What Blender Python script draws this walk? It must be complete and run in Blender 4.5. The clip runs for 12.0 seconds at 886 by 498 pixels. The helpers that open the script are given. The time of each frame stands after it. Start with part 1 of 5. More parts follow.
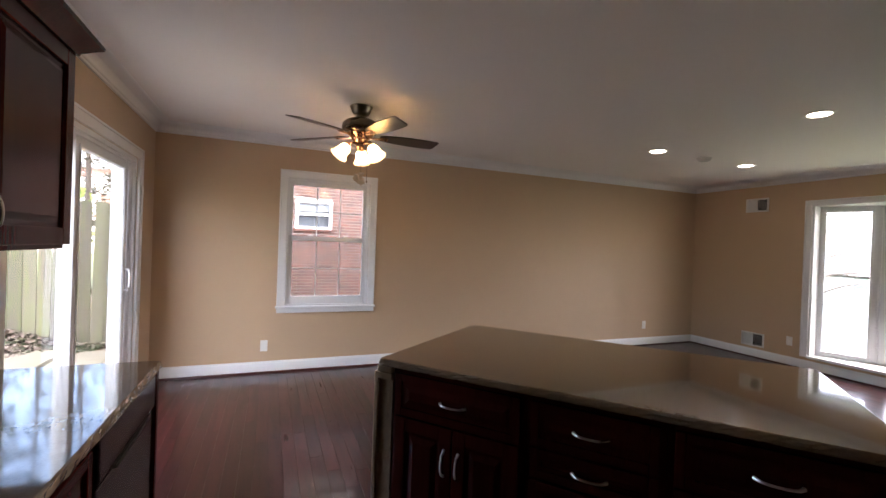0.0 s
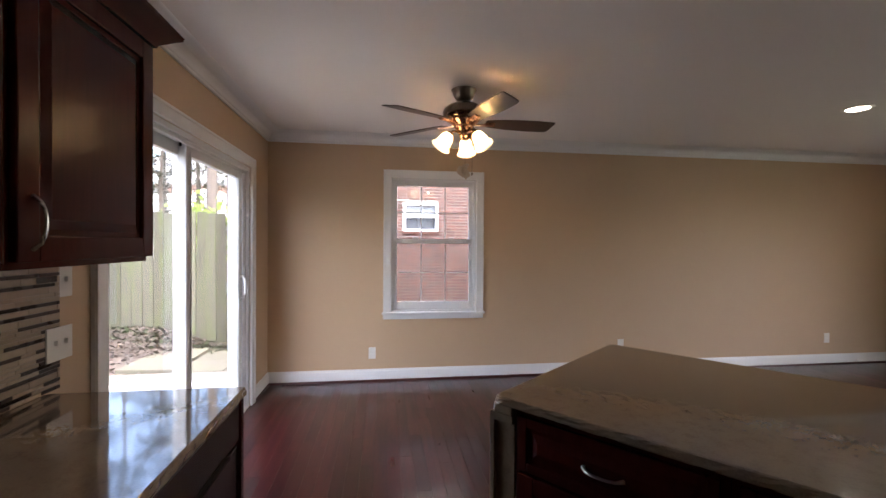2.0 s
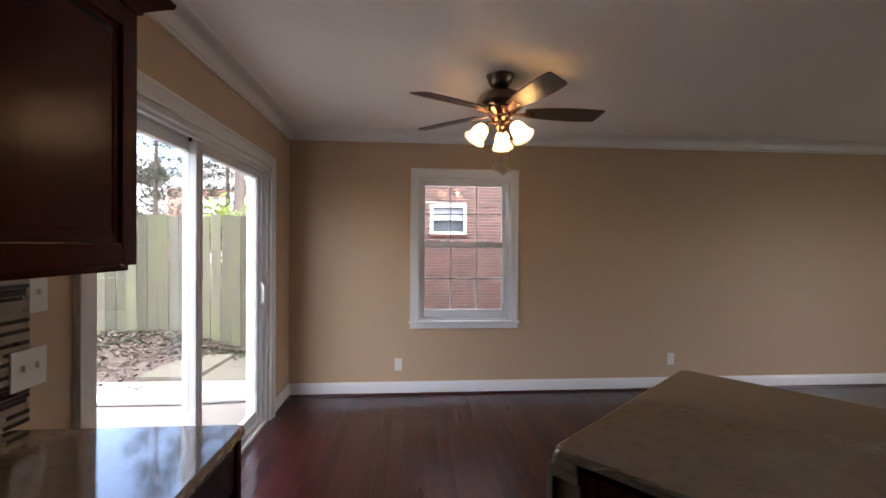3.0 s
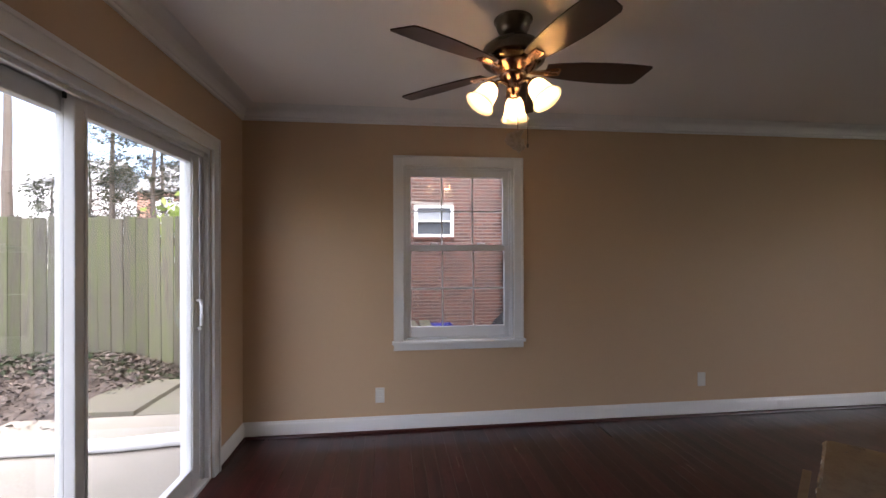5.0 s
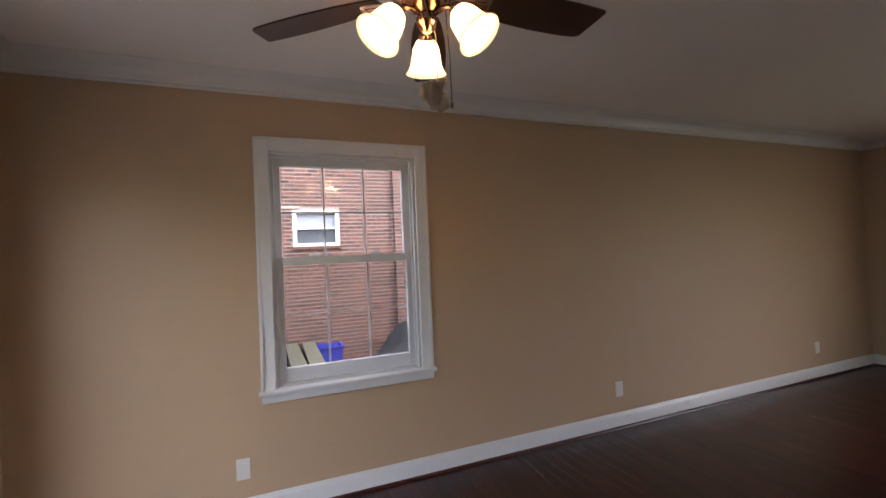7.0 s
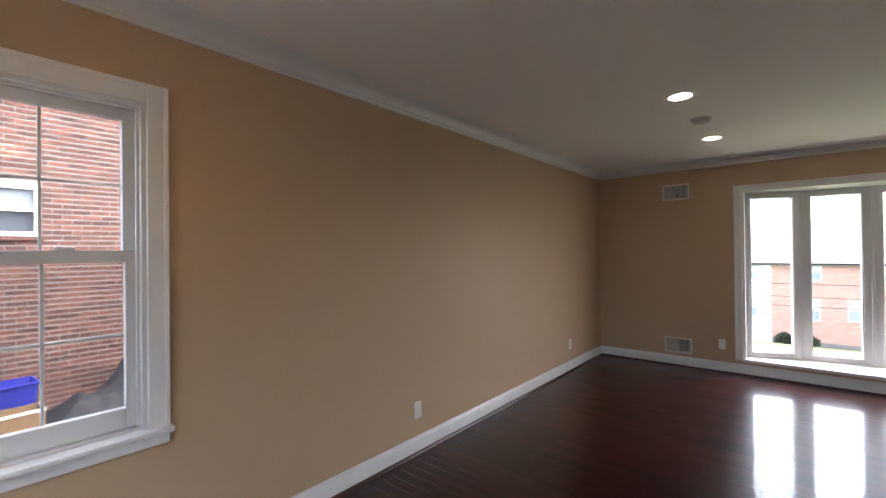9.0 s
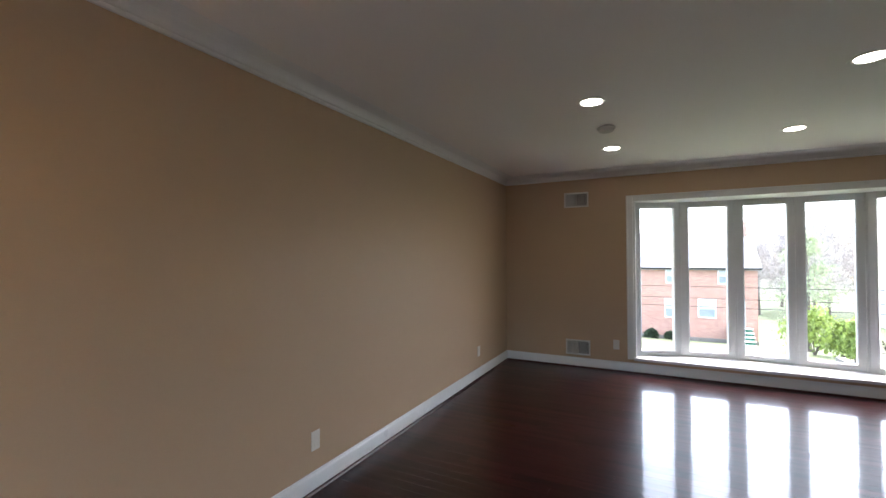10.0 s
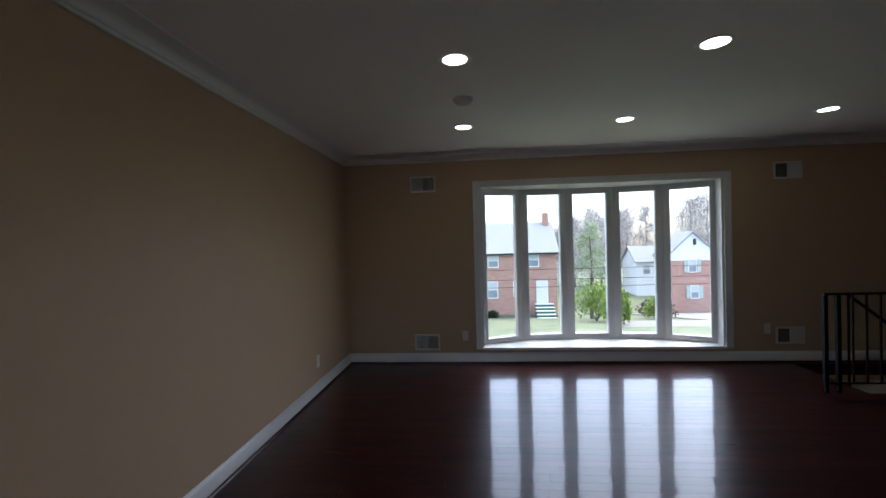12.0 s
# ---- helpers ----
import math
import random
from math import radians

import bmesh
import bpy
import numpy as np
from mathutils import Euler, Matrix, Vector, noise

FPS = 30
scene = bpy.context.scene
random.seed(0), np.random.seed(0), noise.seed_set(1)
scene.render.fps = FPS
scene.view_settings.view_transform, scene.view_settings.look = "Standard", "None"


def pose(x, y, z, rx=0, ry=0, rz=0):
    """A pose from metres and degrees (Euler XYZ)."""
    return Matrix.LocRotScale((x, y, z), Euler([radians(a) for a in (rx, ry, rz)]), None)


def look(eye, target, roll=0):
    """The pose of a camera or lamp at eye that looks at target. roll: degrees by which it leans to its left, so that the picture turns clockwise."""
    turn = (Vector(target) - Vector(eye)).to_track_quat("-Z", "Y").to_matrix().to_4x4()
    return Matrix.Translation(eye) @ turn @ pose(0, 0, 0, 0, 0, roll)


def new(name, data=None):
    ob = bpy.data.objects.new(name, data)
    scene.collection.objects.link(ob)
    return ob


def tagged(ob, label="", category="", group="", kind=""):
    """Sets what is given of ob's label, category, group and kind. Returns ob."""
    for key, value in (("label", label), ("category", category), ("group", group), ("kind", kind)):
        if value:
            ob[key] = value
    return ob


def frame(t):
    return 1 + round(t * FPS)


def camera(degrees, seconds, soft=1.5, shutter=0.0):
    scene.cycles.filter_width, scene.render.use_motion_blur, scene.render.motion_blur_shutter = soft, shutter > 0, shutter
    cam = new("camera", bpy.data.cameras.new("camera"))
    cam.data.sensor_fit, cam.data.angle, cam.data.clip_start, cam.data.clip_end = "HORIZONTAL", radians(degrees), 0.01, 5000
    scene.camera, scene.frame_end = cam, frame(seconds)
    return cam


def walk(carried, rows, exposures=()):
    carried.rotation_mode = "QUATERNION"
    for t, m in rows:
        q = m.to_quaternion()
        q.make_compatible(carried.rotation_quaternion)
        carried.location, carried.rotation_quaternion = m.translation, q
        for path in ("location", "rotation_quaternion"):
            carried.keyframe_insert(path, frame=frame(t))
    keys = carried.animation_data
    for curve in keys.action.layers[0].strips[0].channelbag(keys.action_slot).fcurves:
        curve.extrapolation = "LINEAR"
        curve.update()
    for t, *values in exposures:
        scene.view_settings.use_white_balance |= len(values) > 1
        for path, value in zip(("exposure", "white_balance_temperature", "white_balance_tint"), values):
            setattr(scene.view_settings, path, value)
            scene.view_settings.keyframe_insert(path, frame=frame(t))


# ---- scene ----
cam = camera(92.6, 12.0)
PATH = [
    (0, (1.05, -4.812, 1.397), (1.805, -2.96, 1.385), 2.1),
    (0.5, (1.057, -4.713, 1.394), (1.707, -2.822, 1.406), 1.8),
    (1, (1.072, -4.617, 1.398), (1.623, -2.695, 1.412), 0.8),
    (1.5, (1.106, -4.492, 1.396), (1.513, -2.534, 1.387), 0.4),
    (2, (1.138, -4.361, 1.402), (1.412, -2.38, 1.378), 0.4),
    (2.5, (1.14, -4.216, 1.406), (1.32, -2.225, 1.387), 0.5),
    (3, (1.133, -4.047, 1.412), (1.284, -2.053, 1.4), 0.4),
    (5, (1.128, -3.336, 1.411), (1.36, -1.349, 1.417), -0.2),
    (5.5, (1.098, -3.147, 1.414), (1.457, -1.18, 1.437), 0.0),
    (6, (1.107, -2.98, 1.414), (1.568, -1.035, 1.455), -0.9),
    (6.5, (1.161, -2.809, 1.424), (1.741, -0.895, 1.463), -2.0),
    (8.5, (1.413, -2.21, 1.436), (2.769, -0.739, 1.438), -1.1),
    (9, (1.53, -2.108, 1.436), (3.06, -0.82, 1.448), -0.6),
    (9.5, (1.639, -2.009, 1.431), (3.294, -0.887, 1.462), -0.4),
    (10, (1.763, -1.898, 1.435), (3.543, -0.986, 1.465), -0.3),
    (10.5, (1.886, -1.81, 1.429), (3.757, -1.102, 1.453), -0.9),
    (11, (2.047, -1.746, 1.429), (3.979, -1.228, 1.426), -1.5),
    (11.5, (2.211, -1.672, 1.431), (4.179, -1.317, 1.405), -1.8),
    (12, (2.367, -1.604, 1.431), (4.359, -1.431, 1.404), -1.6),
]
walk(cam, [(t, look(eye, target, roll)) for t, eye, target, roll in PATH],
     [(0, 3.85, 6700, 18), (1, 3.95, 6650, 18), (2.5, 3.52, 6600, 18), (5, 2.85, 6700, 19), (6.5, 3.0, 6650, 18), (8.5, 3.62, 6650, 16),
      (10.5, 3.36, 6050, 11), (11, 2.95, 5950, 11), (12, 2.27, 5750, 10)])

# ---- world and daylight ----
world = bpy.data.worlds.new("overcast_sky")
scene.world = world
world.use_nodes = True
wn = world.node_tree.nodes
sky = wn.new("ShaderNodeTexSky")
sky.sky_type, sky.sun_disc = "NISHITA", False
sky.sun_elevation, sky.sun_rotation = radians(60), radians(135)
sky.air_density, sky.dust_density, sky.ozone_density = 0.8, 3.0, 0.3
world.node_tree.links.new(sky.outputs[0], wn["Background"].inputs[0])
wn["Background"].inputs[1].default_value = 0.15

sun = new("sun", bpy.data.lights.new("sun", "SUN"))
sun.data.energy, sun.data.angle, sun.data.color = 1.2, radians(170), (1.0, 0.95, 0.88)
sun.matrix_world = look((0, 0, 0), (-0.354, 0.354, -0.866))

BULB = 0.50
DOWNLIGHT = 2.6

# ---- sizes of the room ----
H = 2.49
L = 7.39
BACK = -7.0


# ---- materials ----
def material(name, base, rough=0.5, metal=0.0, var=0.12, scale=3.0, fine=90.0, bump=0.05, stretch=(1, 1, 1),
             each=0.0, spec=0.5, coat=0.0, second=None, blend=(0.45, 0.6), rough_var=0.06, gloss=0.05, thin=0.0, ripple=0.0):
    m = bpy.data.materials.new(name)
    m.use_nodes = True
    t = m.node_tree
    n, link = t.nodes, t.links.new
    b = n["Principled BSDF"]
    coord, mp = n.new("ShaderNodeTexCoord"), n.new("ShaderNodeMapping")
    mp.inputs["Scale"].default_value = stretch
    info = n.new("ShaderNodeObjectInfo")
    own, shift = n.new("ShaderNodeVectorMath"), n.new("ShaderNodeVectorMath")
    own.operation = "SCALE"
    own.inputs[0].default_value = (31, 17, 47)
    link(info.outputs["Random"], own.inputs["Scale"])
    link(coord.outputs["Object"], shift.inputs[0])
    link(own.outputs[0], shift.inputs[1])
    link(shift.outputs[0], mp.inputs["Vector"])
    big, small = n.new("ShaderNodeTexNoise"), n.new("ShaderNodeTexNoise")
    big.inputs["Scale"].default_value, big.inputs["Detail"].default_value = scale, 4
    small.inputs["Scale"].default_value, small.inputs["Detail"].default_value = fine, 5
    geo = n.new("ShaderNodeNewGeometry")
    for tex in (big, small):
        link(mp.outputs[0], tex.inputs["Vector"])
    add = n.new("ShaderNodeMath")
    add.operation = "ADD"
    link(big.outputs[0], add.inputs[0])
    link(small.outputs[0], add.inputs[1])
    rnd = n.new("ShaderNodeMath")
    rnd.operation = "ADD"
    link(info.outputs["Random"], rnd.inputs[0])
    link(geo.outputs["Random Per Island"], rnd.inputs[1])
    frac = n.new("ShaderNodeMath")
    frac.operation = "FRACT"
    link(rnd.outputs[0], frac.inputs[0])
    shade = n.new("ShaderNodeMath")
    shade.operation = "MULTIPLY_ADD"
    link(add.outputs[0], shade.inputs[0])
    shade.inputs[1].default_value, shade.inputs[2].default_value = 2 * var, 1 - 2 * var
    per = n.new("ShaderNodeMath")
    per.operation = "MULTIPLY_ADD"
    link(frac.outputs[0], per.inputs[0])
    per.inputs[1].default_value, per.inputs[2].default_value = 2 * each, 1 - each
    both = n.new("ShaderNodeMath")
    both.operation = "MULTIPLY"
    link(shade.outputs[0], both.inputs[0])
    link(per.outputs[0], both.inputs[1])
    colour = n.new("ShaderNodeVectorMath")
    colour.operation = "SCALE"
    if second:
        ramp = n.new("ShaderNodeValToRGB")
        ramp.color_ramp.elements[0].position, ramp.color_ramp.elements[1].position = blend
        ramp.color_ramp.elements[0].color, ramp.color_ramp.elements[1].color = (*base, 1), (*second, 1)
        mixer = n.new("ShaderNodeMath")
        mixer.operation = "MULTIPLY"
        mixer.inputs[1].default_value = 0.5
        link(add.outputs[0], mixer.inputs[0])
        link(mixer.outputs[0], ramp.inputs[0])
        link(ramp.outputs[0], colour.inputs[0])
    else:
        colour.inputs[0].default_value = base
    link(both.outputs[0], colour.inputs["Scale"])
    link(colour.outputs[0], b.inputs["Base Color"])
    rv = n.new("ShaderNodeMath")
    rv.operation = "MULTIPLY_ADD"
    link(big.outputs[0], rv.inputs[0])
    rv.inputs[1].default_value, rv.inputs[2].default_value = 2 * rough_var, rough - rough_var
    link(rv.outputs[0], b.inputs["Roughness"])
    b.inputs["Metallic"].default_value = metal
    b.inputs["Specular IOR Level"].default_value = spec
    b.inputs["Coat Weight"].default_value = coat
    b.inputs["Coat Roughness"].default_value = gloss
    if bump:
        bp = n.new("ShaderNodeBump")
        bp.inputs["Strength"].default_value, bp.inputs["Distance"].default_value = bump, 0.01
        link(small.outputs[0], bp.inputs["Height"])
        link(bp.outputs[0], b.inputs["Normal"])
    if ripple:
        wave, swell = n.new("ShaderNodeTexNoise"), n.new("ShaderNodeBump")
        wave.inputs["Scale"].default_value, wave.inputs["Detail"].default_value = 9.0, 1
        link(coord.outputs["Object"], wave.inputs["Vector"])
        swell.inputs["Strength"].default_value, swell.inputs["Distance"].default_value = ripple, 0.01
        link(wave.outputs[0], swell.inputs["Height"])
        link(swell.outputs[0], b.inputs["Coat Normal"])
    if thin:
        passing, mix = n.new("ShaderNodeBsdfTranslucent"), n.new("ShaderNodeMixShader")
        link(colour.outputs[0], passing.inputs[0])
        mix.inputs[0].default_value = thin
        link(b.outputs[0], mix.inputs[1])
        link(passing.outputs[0], mix.inputs[2])
        link(mix.outputs[0], n["Material Output"].inputs[0])
    return m


def glowing(name, colour, strength):
    m = bpy.data.materials.new(name)
    m.use_nodes = True
    b = m.node_tree.nodes["Principled BSDF"]
    b.inputs["Base Color"].default_value = (0.9, 0.88, 0.82, 1)
    b.inputs["Roughness"].default_value = 0.4
    b.inputs["Emission Color"].default_value, b.inputs["Emission Strength"].default_value = (*colour, 1), strength
    return m


def lit_glass(name, colour, strength):
    m = bpy.data.materials.new(name)
    m.use_nodes = True
    t = m.node_tree
    n, link = t.nodes, t.links.new
    b = n["Principled BSDF"]
    b.inputs["Base Color"].default_value, b.inputs["Roughness"].default_value = (0.85, 0.78, 0.66, 1), 0.35
    b.inputs["Emission Color"].default_value, b.inputs["Emission Strength"].default_value = (*colour, 1), strength
    through_it, mix = n.new("ShaderNodeBsdfTranslucent"), n.new("ShaderNodeMixShader")
    through_it.inputs[0].default_value = (0.95, 0.86, 0.70, 1)
    mix.inputs[0].default_value = 0.6
    link(b.outputs[0], mix.inputs[1])
    link(through_it.outputs[0], mix.inputs[2])
    link(mix.outputs[0], n["Material Output"].inputs[0])
    return m


def woven_screen(name, cover):
    """Fine dark mesh that lets most of the view pass."""
    m = bpy.data.materials.new(name)
    m.use_nodes = True
    t = m.node_tree
    n, link = t.nodes, t.links.new
    b = n["Principled BSDF"]
    b.inputs["Base Color"].default_value, b.inputs["Roughness"].default_value = (0.05, 0.05, 0.05, 1), 0.7
    clear, mix = n.new("ShaderNodeBsdfTransparent"), n.new("ShaderNodeMixShader")
    mix.inputs[0].default_value = cover
    link(clear.outputs[0], mix.inputs[1])
    link(b.outputs[0], mix.inputs[2])
    link(mix.outputs[0], n["Material Output"].inputs[0])
    return m


def pane_glass(name):
    m = bpy.data.materials.new(name)
    m.use_nodes = True
    t = m.node_tree
    n, link = t.nodes, t.links.new
    n.remove(n["Principled BSDF"])
    clear, gloss, mix, fres = (n.new("ShaderNodeBsdfTransparent"), n.new("ShaderNodeBsdfGlossy"),
                               n.new("ShaderNodeMixShader"), n.new("ShaderNodeLayerWeight"))
    clear.inputs[0].default_value = (0.97, 0.985, 0.98, 1)
    gloss.inputs["Roughness"].default_value = 0.01
    fres.inputs["Blend"].default_value = 0.5
    power, weight = n.new("ShaderNodeMath"), n.new("ShaderNodeMath")
    power.operation, weight.operation = "POWER", "MULTIPLY_ADD"
    power.inputs[1].default_value = 5.0
    weight.inputs[1].default_value, weight.inputs[2].default_value = 0.6, 0.035
    link(fres.outputs["Facing"], power.inputs[0])
    link(power.outputs[0], weight.inputs[0])
    link(weight.outputs[0], mix.inputs[0])
    link(clear.outputs[0], mix.inputs[1])
    link(gloss.outputs[0], mix.inputs[2])
    link(mix.outputs[0], n["Material Output"].inputs[0])
    return m


WALL = material("tan_wall_paint", (0.52, 0.365, 0.232), 0.55, var=0.03, scale=1.2, fine=220, bump=0.03, rough_var=0.04)
CEILING = material("white_ceiling_paint", (0.80, 0.765, 0.74), 0.75, var=0.02, scale=1.0, fine=180, bump=0.03)
TRIM = material("white_gloss_trim", (0.73, 0.73, 0.725), 0.30, var=0.02, scale=2, fine=60, bump=0.01)
VINYL = material("white_vinyl", (0.64, 0.645, 0.65), 0.38, var=0.02, scale=3, fine=40, bump=0.01)
FLOOR = material("cherry_floor_boards", (0.042, 0.0082, 0.0088), 0.30, var=0.25, scale=2.2, fine=26, bump=0.012,
                 stretch=(9, 0.8, 9), each=0.35, spec=0.12, coat=0.62, gloss=0.065, second=(0.016, 0.0036, 0.0042), rough_var=0.06, ripple=0.10)
SHOE = material("cherry_shoe_moulding", (0.05, 0.010, 0.008), 0.3, var=0.1, stretch=(2, 2, 9))
CHERRY = material("cherry_cabinet_wood", (0.060, 0.0095, 0.0062), 0.26, var=0.07, scale=2, fine=9, bump=0.0, rough_var=0.02,
                  stretch=(12, 12, 0.9), each=0.08, second=(0.048, 0.0078, 0.0052), spec=0.13)
GRANITE = material("beige_brown_granite", (0.32, 0.228, 0.142), 0.07, var=0.32, scale=26, fine=170, bump=0.006,
                   second=(0.205, 0.142, 0.088), blend=(0.42, 0.62), rough_var=0.02, spec=0.7, coat=1.0)
NICKEL = material("brushed_nickel", (0.66, 0.63, 0.58), 0.28, metal=1.0, var=0.05, fine=200, bump=0.01)
BRONZE = material("antique_pewter_metal", (0.20, 0.165, 0.125), 0.28, metal=1.0, var=0.15, fine=60, bump=0.01)
COPPER = material("warm_brass_metal", (0.50, 0.33, 0.24), 0.24, metal=1.0, var=0.1, fine=60, bump=0.01)
BLADE = material("walnut_fan_blade", (0.045, 0.018, 0.010), 0.32, var=0.2, scale=4, fine=40, bump=0.01, stretch=(1, 9, 1))
SHADE = lit_glass("lit_frosted_glass", (1.0, 0.80, 0.52), 0.05)
LENS = glowing("lit_downlight_lens", (1.0, 0.93, 0.82), DOWNLIGHT)
GLASS = pane_glass("window_glass")
SCREEN = woven_screen("dark_insect_mesh", 0.17)
BLACK = material("black_appliance", (0.012, 0.011, 0.011), 0.25, var=0.1, bump=0.01)
DARK = material("dark_void", (0.015, 0.013, 0.012), 0.7, var=0.1)
PLASTIC = material("white_plastic", (0.74, 0.72, 0.68), 0.35, var=0.02, bump=0.0)
GREY = material("grey_plastic", (0.52, 0.50, 0.48), 0.5, var=0.04, bump=0.0)
IRON = material("black_wrought_iron", (0.006, 0.005, 0.005), 0.6, spec=0.2, var=0.2, fine=80, bump=0.05)
TILE_LIGHT = material("beige_stone_tile", (0.34, 0.265, 0.19), 0.35, var=0.12, each=0.22, fine=60)
TILE_DARK = material("dark_brown_glass_tile", (0.028, 0.014, 0.009), 0.28, var=0.15, each=0.5)
GROUT = material("beige_grout", (0.24, 0.20, 0.155), 0.8, var=0.1)
BAG = material("thin_tan_plastic_bag", (0.46, 0.37, 0.28), 0.35, var=0.1, fine=60, bump=0.2)
BRICK = material("red_brick", (0.112, 0.040, 0.026), 0.85, var=0.3, scale=9, fine=90, bump=0.3, each=0.42,
                 second=(0.040, 0.022, 0.019))
MORTAR = material("pale_mortar", (0.225, 0.20, 0.18), 0.9, var=0.15, fine=120, bump=0.3)
HOUSE_BRICK = material("distant_red_brick", (0.42, 0.235, 0.185), 0.85, var=0.2, scale=2.5, fine=14, bump=0.2,
                       stretch=(1, 1, 3), second=(0.45, 0.28, 0.22))
SIDING = material("white_siding", (0.78, 0.78, 0.78), 0.6, var=0.05, scale=1, fine=9, stretch=(0.2, 0.2, 6))
SLATE = material("pale_grey_shingles", (0.27, 0.275, 0.28), 0.9, var=0.2, scale=2, fine=9, stretch=(1, 1, 3), bump=0.3)
FENCE = material("weathered_green_grey_fence", (0.104, 0.098, 0.078), 0.9, var=0.8, scale=2.4, fine=7, bump=0.4,
                 stretch=(4.5, 4.5, 0.38), each=0.36, second=(0.058, 0.068, 0.032), blend=(0.40, 0.60))
PLANK = material("weathered_grey_plank", (0.080, 0.078, 0.066), 0.9, var=0.8, scale=3.0, fine=14, stretch=(5, 0.7, 5), each=0.2, bump=0.3,
                 second=(0.045, 0.052, 0.030), spec=0.2)
GRASS = material("lawn_grass", (0.105, 0.130, 0.055), 0.9, var=0.3, scale=0.5, fine=9, bump=0.4,
                 second=(0.135, 0.145, 0.080), blend=(0.42, 0.62))
SOIL = material("leafy_bare_soil", (0.062, 0.048, 0.040), 0.95, var=0.35, scale=4, fine=45, bump=0.5,
                second=(0.105, 0.086, 0.072))
CONCRETE = material("pale_concrete", (0.29, 0.265, 0.225), 0.85, var=0.3, scale=2.0, fine=38, bump=0.3,
                    second=(0.21, 0.195, 0.16))
FLAG = material("flagstone", (0.135, 0.125, 0.098), 0.85, var=0.3, scale=3.5, fine=45, bump=0.3, each=0.14,
                second=(0.105, 0.105, 0.072))
WALK = material("grey_pavement", (0.20, 0.185, 0.165), 0.85, var=0.18, scale=2.5, fine=70, bump=0.2)
LEAF_BROWN = material("fallen_leaves", (0.082, 0.066, 0.057), 0.8, var=0.25, each=0.5, fine=40)
LEAF_IVY = material("ivy_leaves", (0.035, 0.056, 0.026), 0.5, var=0.25, each=0.5, fine=40, thin=0.5)
LEAF_PINE = material("dull_evergreen_needles", (0.058, 0.066, 0.046), 0.7, var=0.25, each=0.5, fine=40, thin=0.5)
LEAF_BRIGHT = material("fresh_green_leaves", (0.22, 0.29, 0.075), 0.6, var=0.25, each=0.45, fine=40, thin=0.5)
BARK = material("grey_brown_bark", (0.12, 0.10, 0.085), 0.9, var=0.3, scale=5, fine=40, stretch=(4, 4, 0.8), bump=0.6)
LEAF_PALE = material("pale_conifer_sprays", (0.30, 0.35, 0.22), 0.7, var=0.25, each=0.45, fine=40, thin=0.5)
TWIG = material("grey_brown_twigs", (0.42, 0.385, 0.36), 0.9, var=0.2, each=0.3, fine=40)
SHUTTER = material("pale_green_shutter_paint", (0.42, 0.50, 0.45), 0.6, var=0.1, fine=30, stretch=(1, 1, 9))
BLUE = material("blue_plastic", (0.020, 0.026, 0.25), 0.4, var=0.06, bump=0.02)
TANBOX = material("tan_cardboard", (0.19, 0.122, 0.064), 0.8, var=0.08, bump=0.05)
TARP = material("dark_grey_tarp", (0.024, 0.026, 0.029), 0.7, spec=0.12, var=0.25, scale=4, fine=40, bump=0.3)
GREEN_PAINT = material("dark_green_paint", (0.02, 0.10, 0.06), 0.5, var=0.1)
FAR_GLASS = material("pale_reflecting_glass", (0.26, 0.29, 0.30), 0.1, var=0.2, scale=1)
FAR_BLIND = material("white_far_blind", (0.5, 0.53, 0.55), 0.6, var=0.05, fine=30, stretch=(1, 1, 9))
DIM_GLASS = material("distant_window_glass", (0.06, 0.07, 0.08), 0.1, var=0.2, scale=1)
BLIND = material("pale_window_blind", (0.22, 0.24, 0.26), 0.6, var=0.05, fine=30, stretch=(1, 1, 9))
OAK = material("pale_tread_carpet", (0.60, 0.57, 0.52), 0.9, var=0.2, fine=30, stretch=(1, 9, 9))


# ---- mesh helpers ----
def box(bm, lo, hi, bevel=0.0, m=None):
    """A box from corner to corner, its edges rounded by bevel."""
    made = bmesh.ops.create_cube(bm, size=1)["verts"]
    for v in made:
        v.co = Vector([(lo[i] + hi[i]) / 2 + v.co[i] * (hi[i] - lo[i]) for i in range(3)])
    if bevel:
        edges = list({e for v in made for e in v.link_edges})
        cut = bmesh.ops.bevel(bm, geom=edges, offset=bevel, segments=2, profile=0.6, affect="EDGES")
        made = list({v for f in cut["faces"] for v in f.verts} | {v for v in made if v.is_valid})
    if m is not None:
        bmesh.ops.transform(bm, matrix=m, verts=made)
    return made


def lathe(bm, profile, n=28, m=None):
    """A turned body from (radius, height) pairs."""
    rings = []
    for r, z in profile:
        rings.append([bm.verts.new((r * math.cos(2 * math.pi * i / n), r * math.sin(2 * math.pi * i / n), z)) for i in range(n)])
    for a, b in zip(rings, rings[1:]):
        for i in range(n):
            j = (i + 1) % n
            bm.faces.new((a[i], a[j], b[j], b[i]))
    if profile[0][0] > 1e-4:
        bm.faces.new(rings[0][::-1])
    if profile[-1][0] > 1e-4:
        bm.faces.new(rings[-1])
    verts = [v for r in rings for v in r]
    if m is not None:
        bmesh.ops.transform(bm, matrix=m, verts=verts)
    return verts


